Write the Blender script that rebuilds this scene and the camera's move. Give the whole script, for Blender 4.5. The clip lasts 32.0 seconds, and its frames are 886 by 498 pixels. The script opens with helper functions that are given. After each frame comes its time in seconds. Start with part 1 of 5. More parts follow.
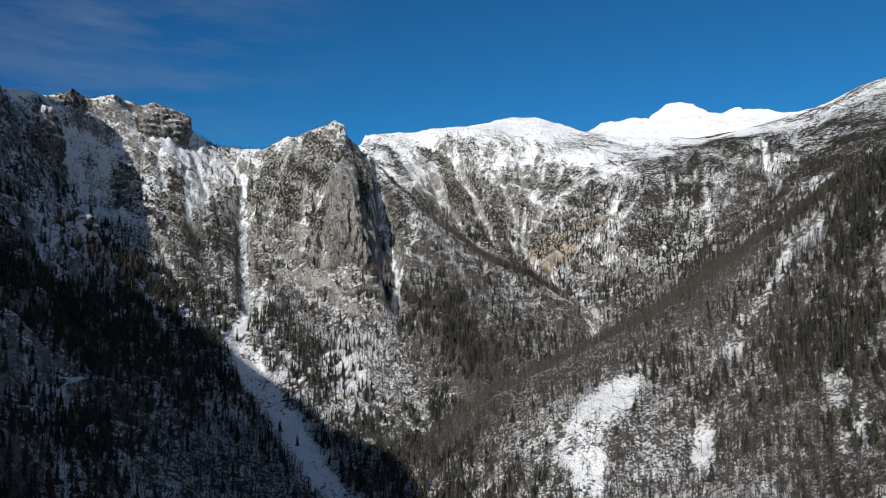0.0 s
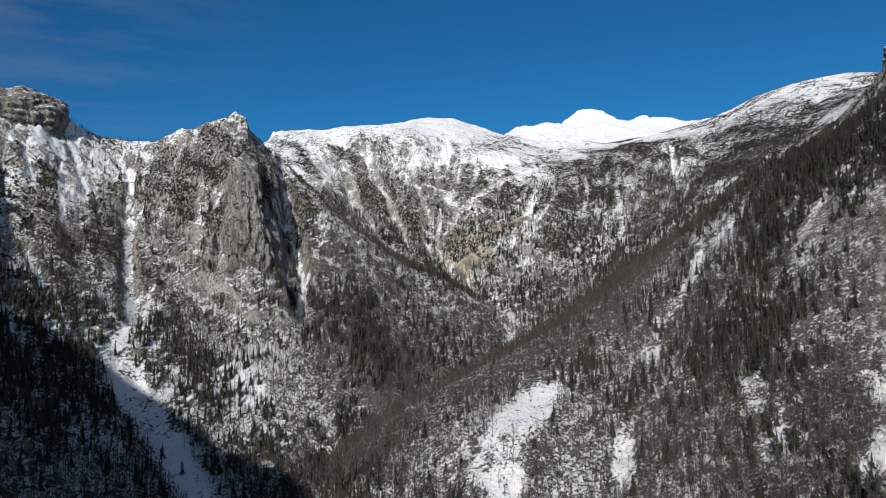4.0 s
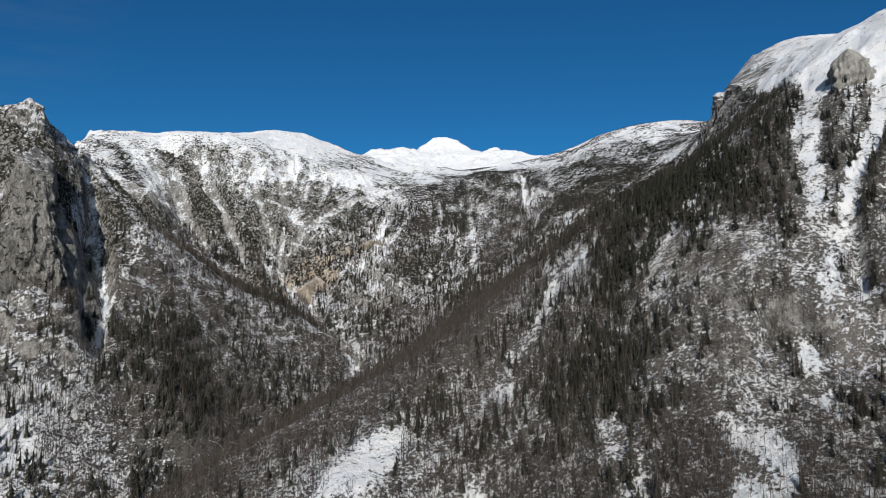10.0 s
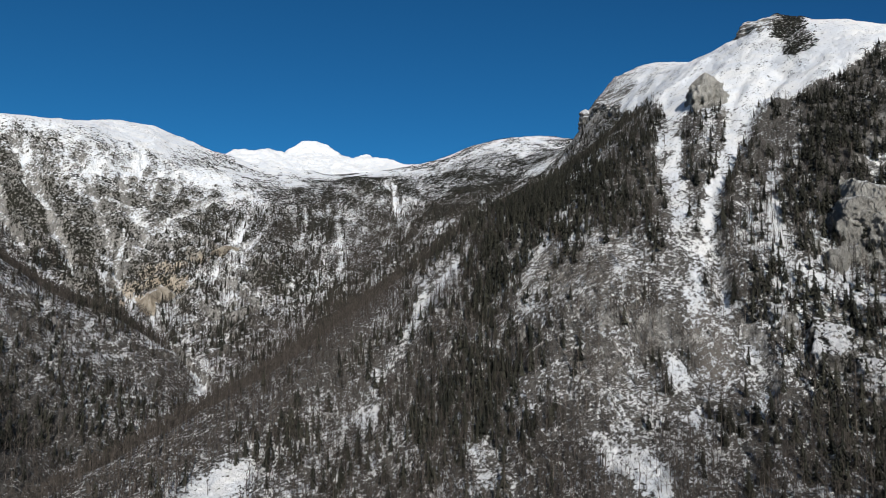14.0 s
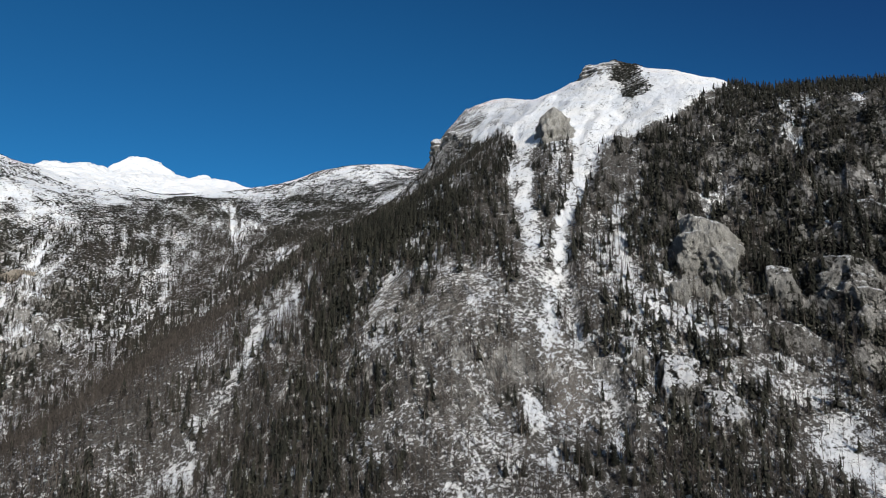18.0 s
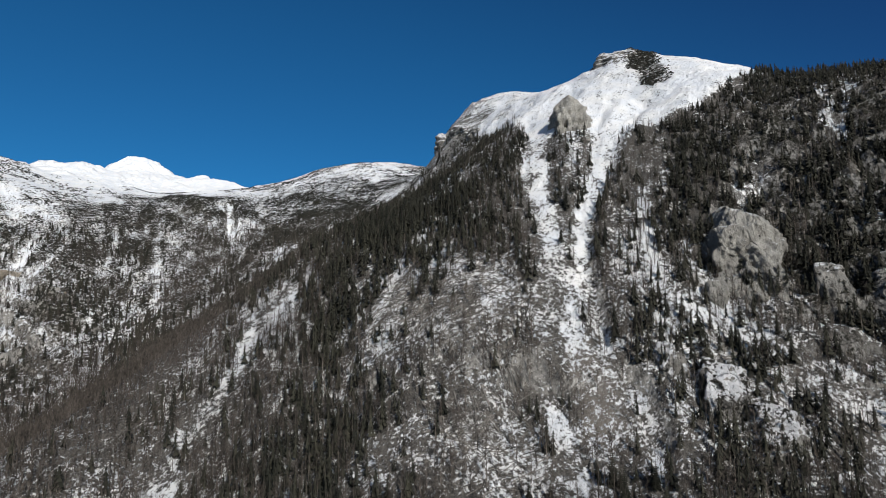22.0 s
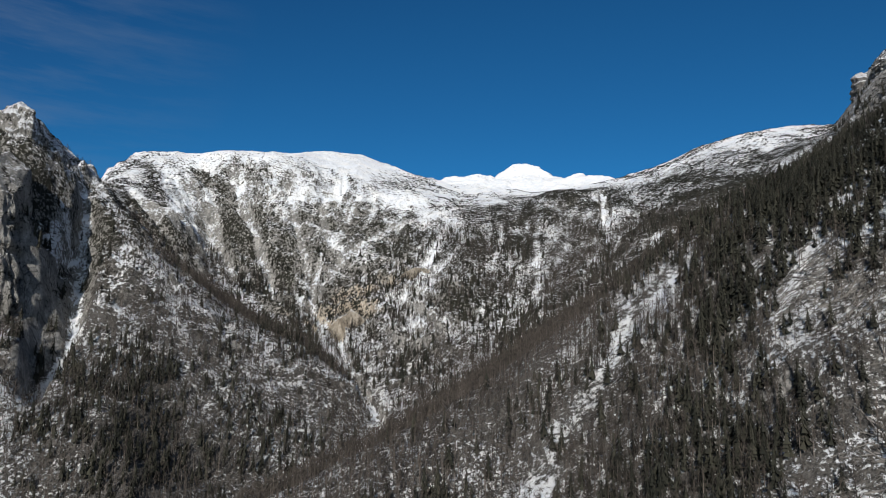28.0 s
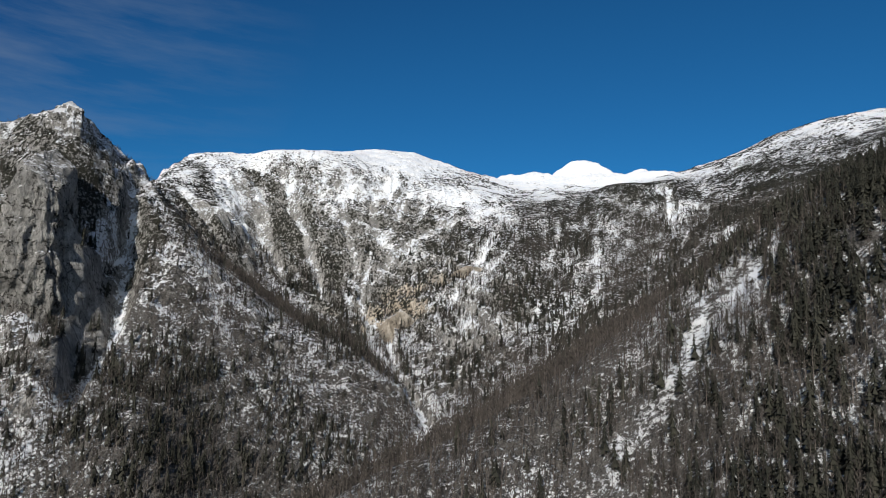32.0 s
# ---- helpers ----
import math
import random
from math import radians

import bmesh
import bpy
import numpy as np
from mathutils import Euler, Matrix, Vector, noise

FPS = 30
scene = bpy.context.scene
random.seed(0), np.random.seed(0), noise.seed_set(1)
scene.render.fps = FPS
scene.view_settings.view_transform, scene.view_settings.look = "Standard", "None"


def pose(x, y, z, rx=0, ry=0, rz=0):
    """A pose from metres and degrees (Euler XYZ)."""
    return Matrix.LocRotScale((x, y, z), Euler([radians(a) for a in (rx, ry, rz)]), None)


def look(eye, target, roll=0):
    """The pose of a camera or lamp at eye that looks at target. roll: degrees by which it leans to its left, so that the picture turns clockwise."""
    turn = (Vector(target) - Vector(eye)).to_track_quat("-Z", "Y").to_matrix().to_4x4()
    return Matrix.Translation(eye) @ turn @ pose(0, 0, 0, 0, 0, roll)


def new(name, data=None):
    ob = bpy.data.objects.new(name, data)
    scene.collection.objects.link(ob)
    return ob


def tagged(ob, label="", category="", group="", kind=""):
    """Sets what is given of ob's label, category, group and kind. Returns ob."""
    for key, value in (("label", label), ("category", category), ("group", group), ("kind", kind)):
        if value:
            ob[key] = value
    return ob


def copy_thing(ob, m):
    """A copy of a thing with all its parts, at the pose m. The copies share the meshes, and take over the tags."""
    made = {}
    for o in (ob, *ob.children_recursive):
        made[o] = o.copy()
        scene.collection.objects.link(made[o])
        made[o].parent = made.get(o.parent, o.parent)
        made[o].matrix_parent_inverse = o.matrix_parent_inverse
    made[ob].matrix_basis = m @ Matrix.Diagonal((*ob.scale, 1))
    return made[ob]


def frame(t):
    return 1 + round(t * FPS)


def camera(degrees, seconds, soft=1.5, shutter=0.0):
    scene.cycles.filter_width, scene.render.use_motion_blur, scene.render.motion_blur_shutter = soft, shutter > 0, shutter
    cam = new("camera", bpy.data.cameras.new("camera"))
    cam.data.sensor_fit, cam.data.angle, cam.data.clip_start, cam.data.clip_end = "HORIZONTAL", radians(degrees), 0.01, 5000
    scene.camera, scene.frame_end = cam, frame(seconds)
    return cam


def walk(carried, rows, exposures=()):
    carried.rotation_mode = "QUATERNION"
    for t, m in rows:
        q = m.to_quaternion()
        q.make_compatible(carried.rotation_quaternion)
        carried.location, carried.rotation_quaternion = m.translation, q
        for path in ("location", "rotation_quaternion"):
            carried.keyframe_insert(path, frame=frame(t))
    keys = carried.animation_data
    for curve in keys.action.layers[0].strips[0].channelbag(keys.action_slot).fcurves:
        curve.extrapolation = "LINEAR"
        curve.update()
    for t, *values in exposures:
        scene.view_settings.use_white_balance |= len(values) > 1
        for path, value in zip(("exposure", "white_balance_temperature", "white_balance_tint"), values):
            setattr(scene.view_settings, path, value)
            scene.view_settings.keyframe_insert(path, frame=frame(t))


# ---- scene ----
cam = camera(71.64, 32.0, 0.76)
PATH = [  # seconds, x, y, z, yaw, pitch, roll
    (0, 0.0, -0.0, 0.0, -0.00, 2.09, -0.75),
    (1, 1.5, 10.1, -0.2, -2.40, 2.11, -1.14),
    (2, 3.4, 20.4, 0.0, -4.76, 2.14, -1.31),
    (2.5, 4.6, 25.4, -0.1, -5.45, 2.16, -1.28),
    (4.5, 9.9, 45.3, -0.6, -8.62, 2.36, -1.03),
    (5, 11.4, 50.3, -0.3, -9.59, 2.39, -0.97),
    (6, 14.8, 60.6, 0.4, -11.42, 2.49, -0.85),
    (7, 18.5, 70.3, 0.7, -13.18, 2.58, -0.59),
    (8, 22.5, 80.7, 0.9, -15.42, 3.11, -0.38),
    (9, 26.4, 90.4, 1.4, -18.16, 3.85, -0.23),
    (10, 30.4, 99.8, 1.7, -21.36, 4.51, 0.03),
    (11, 34.8, 108.5, 2.2, -24.14, 4.76, 0.16),
    (12, 39.5, 117.7, 2.2, -26.84, 4.98, 0.29),
    (13, 44.8, 126.6, 3.4, -30.16, 5.19, 0.22),
    (14, 50.3, 134.6, 4.2, -33.49, 5.41, 0.18),
    (14.5, 53.4, 138.5, 4.6, -35.16, 5.60, 0.19),
    (16.5, 66.0, 153.5, 5.9, -41.81, 7.40, -0.12),
    (17, 69.5, 157.3, 6.2, -43.61, 7.87, -0.21),
    (18, 76.3, 165.1, 6.2, -47.69, 8.28, -0.31),
    (19, 82.4, 173.0, 6.1, -51.69, 8.30, -0.44),
    (20, 88.6, 181.0, 6.1, -53.33, 8.32, -0.45),
    (21, 94.4, 188.2, 7.2, -52.53, 8.43, -0.59),
    (22, 100.3, 194.6, 7.9, -47.57, 8.49, -0.35),
    (23, 106.0, 201.2, 8.5, -41.59, 8.48, -0.03),
    (24, 111.4, 207.9, 8.7, -35.45, 8.47, 0.41),
    (25, 115.7, 214.7, 8.7, -29.55, 8.40, 0.72),
    (26, 119.9, 220.2, 7.1, -23.18, 8.27, 0.87),
    (26.5, 122.0, 222.8, 6.4, -20.12, 8.24, 0.97),
    (28.5, 130.5, 234.3, 3.4, -11.75, 7.84, 1.24),
    (29, 132.7, 238.2, 3.0, -11.56, 7.92, 1.30),
    (30, 136.5, 247.3, 1.7, -10.54, 7.88, 1.27),
    (31, 139.7, 256.6, 1.5, -9.07, 7.87, 1.21),
    (32, 143.3, 266.1, 3.0, -7.29, 7.95, 1.48),
]


def aim(x, y, z, yaw, pitch, roll):
    a, b = radians(yaw), radians(pitch)
    return look((x, y, z), (x - math.sin(a) * math.cos(b), y + math.cos(a) * math.cos(b), z + math.sin(b)), roll)


walk(cam, [(row[0], aim(*row[1:])) for row in PATH],
     [(0, 0.08), (2, 0.03), (6, -0.03), (10, -0.13), (13, -0.13), (19, -0.07), (23, -0.10), (26, -0.12), (30, -0.02), (32, 0.0)])

# ---- sky, sun ----
SUN_AZ, SUN_EL = 204.0, 28.0
world = bpy.data.worlds.new("sky")
scene.world = world
world.use_nodes = True
wt = world.node_tree
sky = wt.nodes.new("ShaderNodeTexSky")
sky.sky_type, sky.sun_disc, sky.altitude = "NISHITA", False, 1600
sky.air_density, sky.dust_density, sky.ozone_density = 1.0, 0.0, 1.5
sky.sun_elevation, sky.sun_rotation = radians(SUN_EL), radians(SUN_AZ)
back = wt.nodes["Background"]
back.inputs[1].default_value = 0.080
# thin high cirrus in the north-west
way = wt.nodes.new("ShaderNodeTexCoord")
stretch = wt.nodes.new("ShaderNodeMapping")
stretch.inputs["Scale"].default_value = (1.3, 2.0, 9.0)
stretch.inputs["Rotation"].default_value = (0, radians(12), 0)
wisps = wt.nodes.new("ShaderNodeTexNoise")
wisps.inputs["Scale"].default_value, wisps.inputs["Detail"].default_value, wisps.inputs["Roughness"].default_value = 2.2, 7, 0.62
ramp = wt.nodes.new("ShaderNodeValToRGB")
ramp.color_ramp.elements[0].position, ramp.color_ramp.elements[1].position = 0.46, 0.86
near_dir = wt.nodes.new("ShaderNodeVectorMath")
near_dir.operation = "DOT_PRODUCT"
near_dir.inputs[1].default_value = Vector((-0.50, 0.74, 0.44)).normalized()
fade = wt.nodes.new("ShaderNodeMapRange")
fade.inputs["From Min"].default_value, fade.inputs["From Max"].default_value = 0.90, 0.985
amount = wt.nodes.new("ShaderNodeMath")
amount.operation = "MULTIPLY"
veil = wt.nodes.new("ShaderNodeMath")
veil.operation, veil.inputs[1].default_value = "MULTIPLY", 0.44
deepen = wt.nodes.new("ShaderNodeMix")
deepen.data_type = "RGBA"
deepen.inputs[7].default_value = (2.5, 3.2, 4.2, 1)
wt.links.new(way.outputs["Generated"], stretch.inputs[0])
wt.links.new(way.outputs["Generated"], near_dir.inputs[0])
wt.links.new(stretch.outputs[0], wisps.inputs["Vector"])
wt.links.new(wisps.outputs[0], ramp.inputs[0])
wt.links.new(near_dir.outputs["Value"], fade.inputs["Value"])
wt.links.new(ramp.outputs[0], amount.inputs[0])
wt.links.new(fade.outputs[0], amount.inputs[1])
wt.links.new(amount.outputs[0], veil.inputs[0])
wt.links.new(veil.outputs[0], deepen.inputs[0])
clear = wt.nodes.new("ShaderNodeMix")
clear.data_type, clear.blend_type = "RGBA", "MULTIPLY"
clear.inputs[0].default_value, clear.inputs[7].default_value = 1.0, (0.15, 0.63, 0.97, 1)
# unseen sky round the sun is made paler and brighter to lift shade
glow = wt.nodes.new("ShaderNodeVectorMath")
glow.operation = "DOT_PRODUCT"
glow.inputs[1].default_value = (math.sin(radians(SUN_AZ)) * math.cos(radians(SUN_EL)), math.cos(radians(SUN_AZ)) * math.cos(radians(SUN_EL)), math.sin(radians(SUN_EL)))
pale = wt.nodes.new("ShaderNodeMapRange")
pale.interpolation_type = "SMOOTHSTEP"
pale.inputs["From Min"].default_value, pale.inputs["From Max"].default_value = -0.1, 0.6
tint_ = wt.nodes.new("ShaderNodeMix")
tint_.data_type = "RGBA"
tint_.inputs[6].default_value, tint_.inputs[7].default_value = (0.125, 0.62, 0.965, 1), (1.55, 1.38, 1.2, 1)
wt.links.new(way.outputs["Generated"], glow.inputs[0])
wt.links.new(glow.outputs["Value"], pale.inputs["Value"])
# and darkest a quarter turn from it
deep = wt.nodes.new("ShaderNodeMapRange")
deep.interpolation_type = "SMOOTHSTEP"
deep.inputs["From Min"].default_value, deep.inputs["From Max"].default_value = -0.60, -0.02
dusk = wt.nodes.new("ShaderNodeMix")
dusk.data_type = "RGBA"
dusk.inputs[6].default_value, dusk.inputs[7].default_value = (0.125, 0.62, 0.965, 1), (0.11, 0.34, 0.68, 1)
wt.links.new(glow.outputs["Value"], deep.inputs["Value"])
wt.links.new(deep.outputs[0], dusk.inputs[0])
wt.links.new(dusk.outputs[2], tint_.inputs[6])
wt.links.new(pale.outputs[0], tint_.inputs[0])
wt.links.new(tint_.outputs[2], clear.inputs[7])
wt.links.new(sky.outputs[0], clear.inputs[6])
wt.links.new(clear.outputs[2], deepen.inputs[6])
wt.links.new(deepen.outputs[2], back.inputs[0])
sun = new("sun", bpy.data.lights.new("sun", "SUN"))
sun.data.energy, sun.data.angle, sun.data.color = 5.0, radians(0.53), (1.0, 0.955, 0.895)
_a, _b = radians(SUN_AZ), radians(SUN_EL)
sun.matrix_world = look((900 * math.sin(_a) * math.cos(_b), 900 * math.cos(_a) * math.cos(_b), 900 * math.sin(_b)), (0, 0, 0))


# ---- materials ----
class Nodes:
    def __init__(self, name, rough_=0.9):
        self.mat = bpy.data.materials.new(name)
        self.mat.use_nodes = True
        self.t = self.mat.node_tree
        self.out = self.t.nodes["Principled BSDF"]
        self.out.inputs["Roughness"].default_value = rough_
        self.out.inputs["Specular IOR Level"].default_value = 0.25

    def add(self, kind, attribute_name=None, operation=None, data_type=None, interpolation_type=None, feature=None):
        n = self.t.nodes.new(kind)
        if attribute_name:
            n.attribute_name = attribute_name
        if operation:
            n.operation = operation
        if data_type:
            n.data_type = data_type
        if interpolation_type:
            n.interpolation_type = interpolation_type
        if feature:
            n.feature = feature
        return n

    def link(self, a, b):
        self.t.links.new(a, b)

    def put(self, socket, value):
        if isinstance(value, (int, float, tuple)):
            socket.default_value = value
        else:
            self.link(value, socket)

    def attr(self, name):
        return self.add("ShaderNodeAttribute", attribute_name=name).outputs["Fac"]

    def at(self, scale=(1, 1, 1)):
        g = self.add("ShaderNodeNewGeometry")
        m = self.add("ShaderNodeMapping")
        m.inputs["Scale"].default_value = scale
        self.link(g.outputs["Position"], m.inputs[0])
        return m.outputs[0]

    def noise(self, scale, detail=5, rough_=0.6, at=None, warp=0.0):
        n = self.add("ShaderNodeTexNoise")
        n.inputs["Scale"].default_value, n.inputs["Detail"].default_value = scale, detail
        n.inputs["Roughness"].default_value, n.inputs["Distortion"].default_value = rough_, warp
        self.link(at or self.at(), n.inputs["Vector"])
        return n.outputs[0]

    def calc(self, op, a, b=0.0):
        n = self.add("ShaderNodeMath", operation=op)
        self.put(n.inputs[0], a)
        self.put(n.inputs[1], b)
        return n.outputs[0]

    def span(self, value, a, b, c=0.0, d=1.0):
        n = self.add("ShaderNodeMapRange", interpolation_type="SMOOTHSTEP")
        self.put(n.inputs["Value"], value)
        for key, v in zip(("From Min", "From Max", "To Min", "To Max"), (a, b, c, d)):
            n.inputs[key].default_value = v
        return n.outputs[0]

    def mix(self, fac, a, b):
        n = self.add("ShaderNodeMix", data_type="RGBA")
        self.put(n.inputs[0], fac)
        for s, v in ((n.inputs[6], a), (n.inputs[7], b)):
            self.put(s, (*v, 1.0) if isinstance(v, tuple) else v)
        return n.outputs[2]

    def done(self, color, height=None, strength=0.6, distance=0.5, normal_rough=None):
        self.put(self.out.inputs["Base Color"], color)
        if normal_rough is not None:
            self.put(self.out.inputs["Roughness"], normal_rough)
        if height is not None:
            b = self.add("ShaderNodeBump")
            b.inputs["Strength"].default_value, b.inputs["Distance"].default_value = strength, distance
            self.link(height, b.inputs["Height"])
            self.link(b.outputs[0], self.out.inputs["Normal"])
        return self.mat


def stone_colour(n, ochre):
    """Weathered grey limestone with dark water streaks, cracks and ochre breaks."""
    streak = n.noise(0.10, 7, 0.68, n.at((1, 1, 0.42)), 0.9)
    shake = n.add("ShaderNodeVectorMath", operation="ADD")
    jolt = n.add("ShaderNodeTexNoise")
    jolt.inputs["Scale"].default_value, jolt.inputs["Detail"].default_value = 0.09, 4
    n.link(n.at(), jolt.inputs["Vector"])
    far_ = n.add("ShaderNodeVectorMath", operation="SCALE")
    far_.inputs["Scale"].default_value = 9.0
    n.link(jolt.outputs[1], far_.inputs[0])
    n.link(n.at((1, 1, 0.6)), shake.inputs[0])
    n.link(far_.outputs[0], shake.inputs[1])
    cells = n.add("ShaderNodeTexVoronoi", feature="F1")
    cells.inputs["Scale"].default_value = 0.15
    n.link(shake.outputs[0], cells.inputs["Vector"])
    edges = n.add("ShaderNodeTexVoronoi", feature="DISTANCE_TO_EDGE")
    edges.inputs["Scale"].default_value = 0.075
    n.link(shake.outputs[0], edges.inputs["Vector"])
    joint = n.span(n.calc("ADD", edges.outputs["Distance"], n.calc("MULTIPLY", n.span(n.noise(0.06, 3), 0.42, 0.6), 0.12)), 0.015, 0.06)
    facet = n.add("ShaderNodeSeparateColor")
    n.link(cells.outputs["Color"], facet.inputs[0])
    block = facet.outputs[0]
    patch = n.noise(0.035, 5, 0.6)
    grain = n.noise(0.9, 5, 0.7)
    crack = n.span(n.calc("ABSOLUTE", n.calc("SUBTRACT", n.noise(0.16, 5, 0.6, n.at((1, 1, 0.35)), 1.2), 0.5)), 0.0, 0.022)
    crack = n.calc("MULTIPLY", crack, joint)
    grey = n.mix(n.span(streak, 0.34, 0.66), (0.15, 0.146, 0.138), (0.44, 0.425, 0.395))
    grey = n.mix(n.calc("MULTIPLY", n.span(patch, 0.45, 0.7), 0.45), grey, (0.35, 0.335, 0.31))
    grey = n.mix(n.calc("MULTIPLY", n.span(grain, 0.46, 0.68), 0.65), grey, (0.16, 0.152, 0.14))
    grey = n.mix(n.span(block, 0.55, 1.0, 0.0, 0.5), grey, (0.17, 0.163, 0.15))
    grey = n.mix(n.calc("MULTIPLY", n.calc("SUBTRACT", 1.0, crack), 0.7), grey, (0.05, 0.05, 0.048))
    tan = n.mix(n.span(streak, 0.35, 0.6), (0.34, 0.28, 0.21), (0.60, 0.53, 0.43))
    return n.mix(ochre, grey, tan), streak, n.calc("ADD", grain, n.calc("MULTIPLY", block, 1.1)), crack


def ground_material():
    n = Nodes("snow_rock_litter")
    stone, streak, grain, crack = stone_colour(n, n.span(n.calc("ADD", n.attr("ochre"), n.calc("MULTIPLY", n.noise(0.12), 0.5)), 0.6, 0.85))
    leaf = n.mix(n.span(n.noise(1.1, 7, 0.8), 0.38, 0.62), (0.022, 0.021, 0.020), (0.150, 0.141, 0.128))
    leaf = n.mix(n.span(n.noise(0.5, 5, 0.7), 0.52, 0.62), leaf, (0.155, 0.145, 0.132))
    leaf = n.mix(n.attr("heath"), leaf, n.mix(n.noise(1.2, 4, 0.7), (0.07, 0.063, 0.055), (0.27, 0.245, 0.22)))
    rock_edge = n.calc("ADD", n.attr("rock"), n.calc("MULTIPLY", n.calc("SUBTRACT", n.noise(0.22, 6, 0.65), 0.5), 1.5))
    bare = n.mix(n.span(rock_edge, 0.42, 0.58), leaf, stone)
    sep = n.add("ShaderNodeSeparateXYZ")
    n.link(n.add("ShaderNodeNewGeometry").outputs["Normal"], sep.inputs[0])
    up = sep.outputs[2]
    far_broken = n.calc("ADD", n.calc("MULTIPLY", n.calc("SUBTRACT", n.noise(0.075, 4, 0.6), 0.5), 1.3), n.calc("MULTIPLY", n.calc("SUBTRACT", n.noise(0.36, 6, 0.74), 0.5), 2.9))
    near_broken = n.calc("ADD", n.calc("MULTIPLY", n.calc("SUBTRACT", n.noise(0.10, 5, 0.7), 0.5), 1.6), n.calc("MULTIPLY", n.calc("SUBTRACT", n.noise(0.42, 7, 0.80), 0.5), 3.6))
    which = n.add("ShaderNodeMix", data_type="FLOAT")
    n.put(which.inputs[0], n.attr("wall"))
    n.put(which.inputs[2], near_broken)
    n.put(which.inputs[3], far_broken)
    broken = which.outputs[0]
    lying = n.calc("ADD", n.attr("snow"), broken)
    lying = n.calc("ADD", lying, n.calc("MULTIPLY", n.calc("SUBTRACT", up, 0.70), 1.0))
    xyz = n.add("ShaderNodeSeparateXYZ")
    n.link(n.at(), xyz.inputs[0])
    tier = n.calc("FRACT", n.calc("ADD", n.calc("MULTIPLY", xyz.outputs[2], 0.13), n.calc("MULTIPLY", n.noise(0.05, 5, 0.7), 4.0)))
    step_ = n.calc("MULTIPLY", n.span(n.calc("ABSOLUTE", n.calc("SUBTRACT", tier, 0.5)), 0.10, 0.32), n.attr("bands"))
    lying = n.calc("SUBTRACT", lying, n.calc("MULTIPLY", step_, 0.85))
    snow = n.span(lying, 0.44, 0.56)
    white = n.mix(n.span(n.noise(0.05, 4), 0.35, 0.7), (0.78, 0.81, 0.85), (0.88, 0.88, 0.87))
    white = n.mix(n.calc("MULTIPLY", n.span(n.noise(1.7, 3), 0.6, 0.8), 0.35), white, (0.50, 0.46, 0.42))
    col = n.mix(snow, bare, white)
    low = n.calc("ADD", n.attr("scrub"), n.calc("MULTIPLY", n.calc("SUBTRACT", n.noise(0.10, 4, 0.6), 0.5), 1.2))
    low = n.calc("ADD", low, n.calc("MULTIPLY", n.calc("SUBTRACT", n.noise(0.34, 5, 0.7, n.at((1.1, 1.1, 0.9))), 0.5), 3.4))
    brush = n.span(low, 0.52, 0.60)
    col = n.mix(brush, col, n.mix(n.noise(0.7, 3), (0.008, 0.009, 0.006), (0.038, 0.036, 0.026)))
    h = n.calc("ADD", n.calc("MULTIPLY", grain, 0.8), n.calc("MULTIPLY", n.noise(0.12, 6, 0.65), 3.0))
    h = n.calc("ADD", h, n.calc("ADD", n.calc("MULTIPLY", snow, 0.5), n.calc("MULTIPLY", brush, 0.9)))
    return n.done(col, h, 0.9, 1.8, n.span(snow, 0, 1, 0.92, 0.6))


def crag_material(name, ochre, snow_level, growth=0.0, pale=0.0):
    n = Nodes(name)
    stone, streak, grain, crack = stone_colour(n, ochre)
    sep = n.add("ShaderNodeSeparateXYZ")
    n.link(n.add("ShaderNodeNewGeometry").outputs["Normal"], sep.inputs[0])
    lying = n.calc("ADD", sep.outputs[2], n.calc("MULTIPLY", n.calc("SUBTRACT", n.noise(0.4, 6, 0.72), 0.5), 1.7))
    snow = n.span(lying, snow_level, snow_level + 0.1)
    if pale:
        stone = n.mix(pale, stone, n.mix(n.span(streak, 0.3, 0.7), (0.34, 0.33, 0.30), (0.58, 0.565, 0.52)))
    col = n.mix(snow, stone, (0.84, 0.85, 0.87))
    if growth:
        low = n.calc("ADD", n.noise(0.13, 6, 0.68), n.calc("MULTIPLY", n.calc("SUBTRACT", n.noise(0.7, 4, 0.7), 0.5), 0.7))
        col = n.mix(n.span(low, 0.60 - growth, 0.64 - growth), col, n.mix(n.noise(0.7, 3), (0.014, 0.014, 0.011), (0.045, 0.042, 0.035)))
    h = n.calc("ADD", n.calc("MULTIPLY", streak, 2.2), n.calc("ADD", grain, n.calc("MULTIPLY", crack, 1.2)))
    h = n.calc("ADD", h, n.calc("MULTIPLY", n.noise(0.30, 8, 0.72, n.at((1, 1, 0.5))), 3.0))
    return n.done(col, h, 1.0, 1.5)


def plant_material(name, dark, light, rough_=0.85):
    n = Nodes(name, rough_)
    own = n.add("ShaderNodeNewGeometry").outputs["Random Per Island"]
    tint = n.calc("ADD", n.calc("MULTIPLY", n.attr("tint"), 0.7), n.calc("MULTIPLY", own, 0.4))
    tint = n.calc("ADD", tint, n.calc("MULTIPLY", n.calc("SUBTRACT", n.noise(0.02, 3), 0.5), 0.8))
    return n.done(n.mix(n.span(tint, 0.0, 1.1), dark, light))


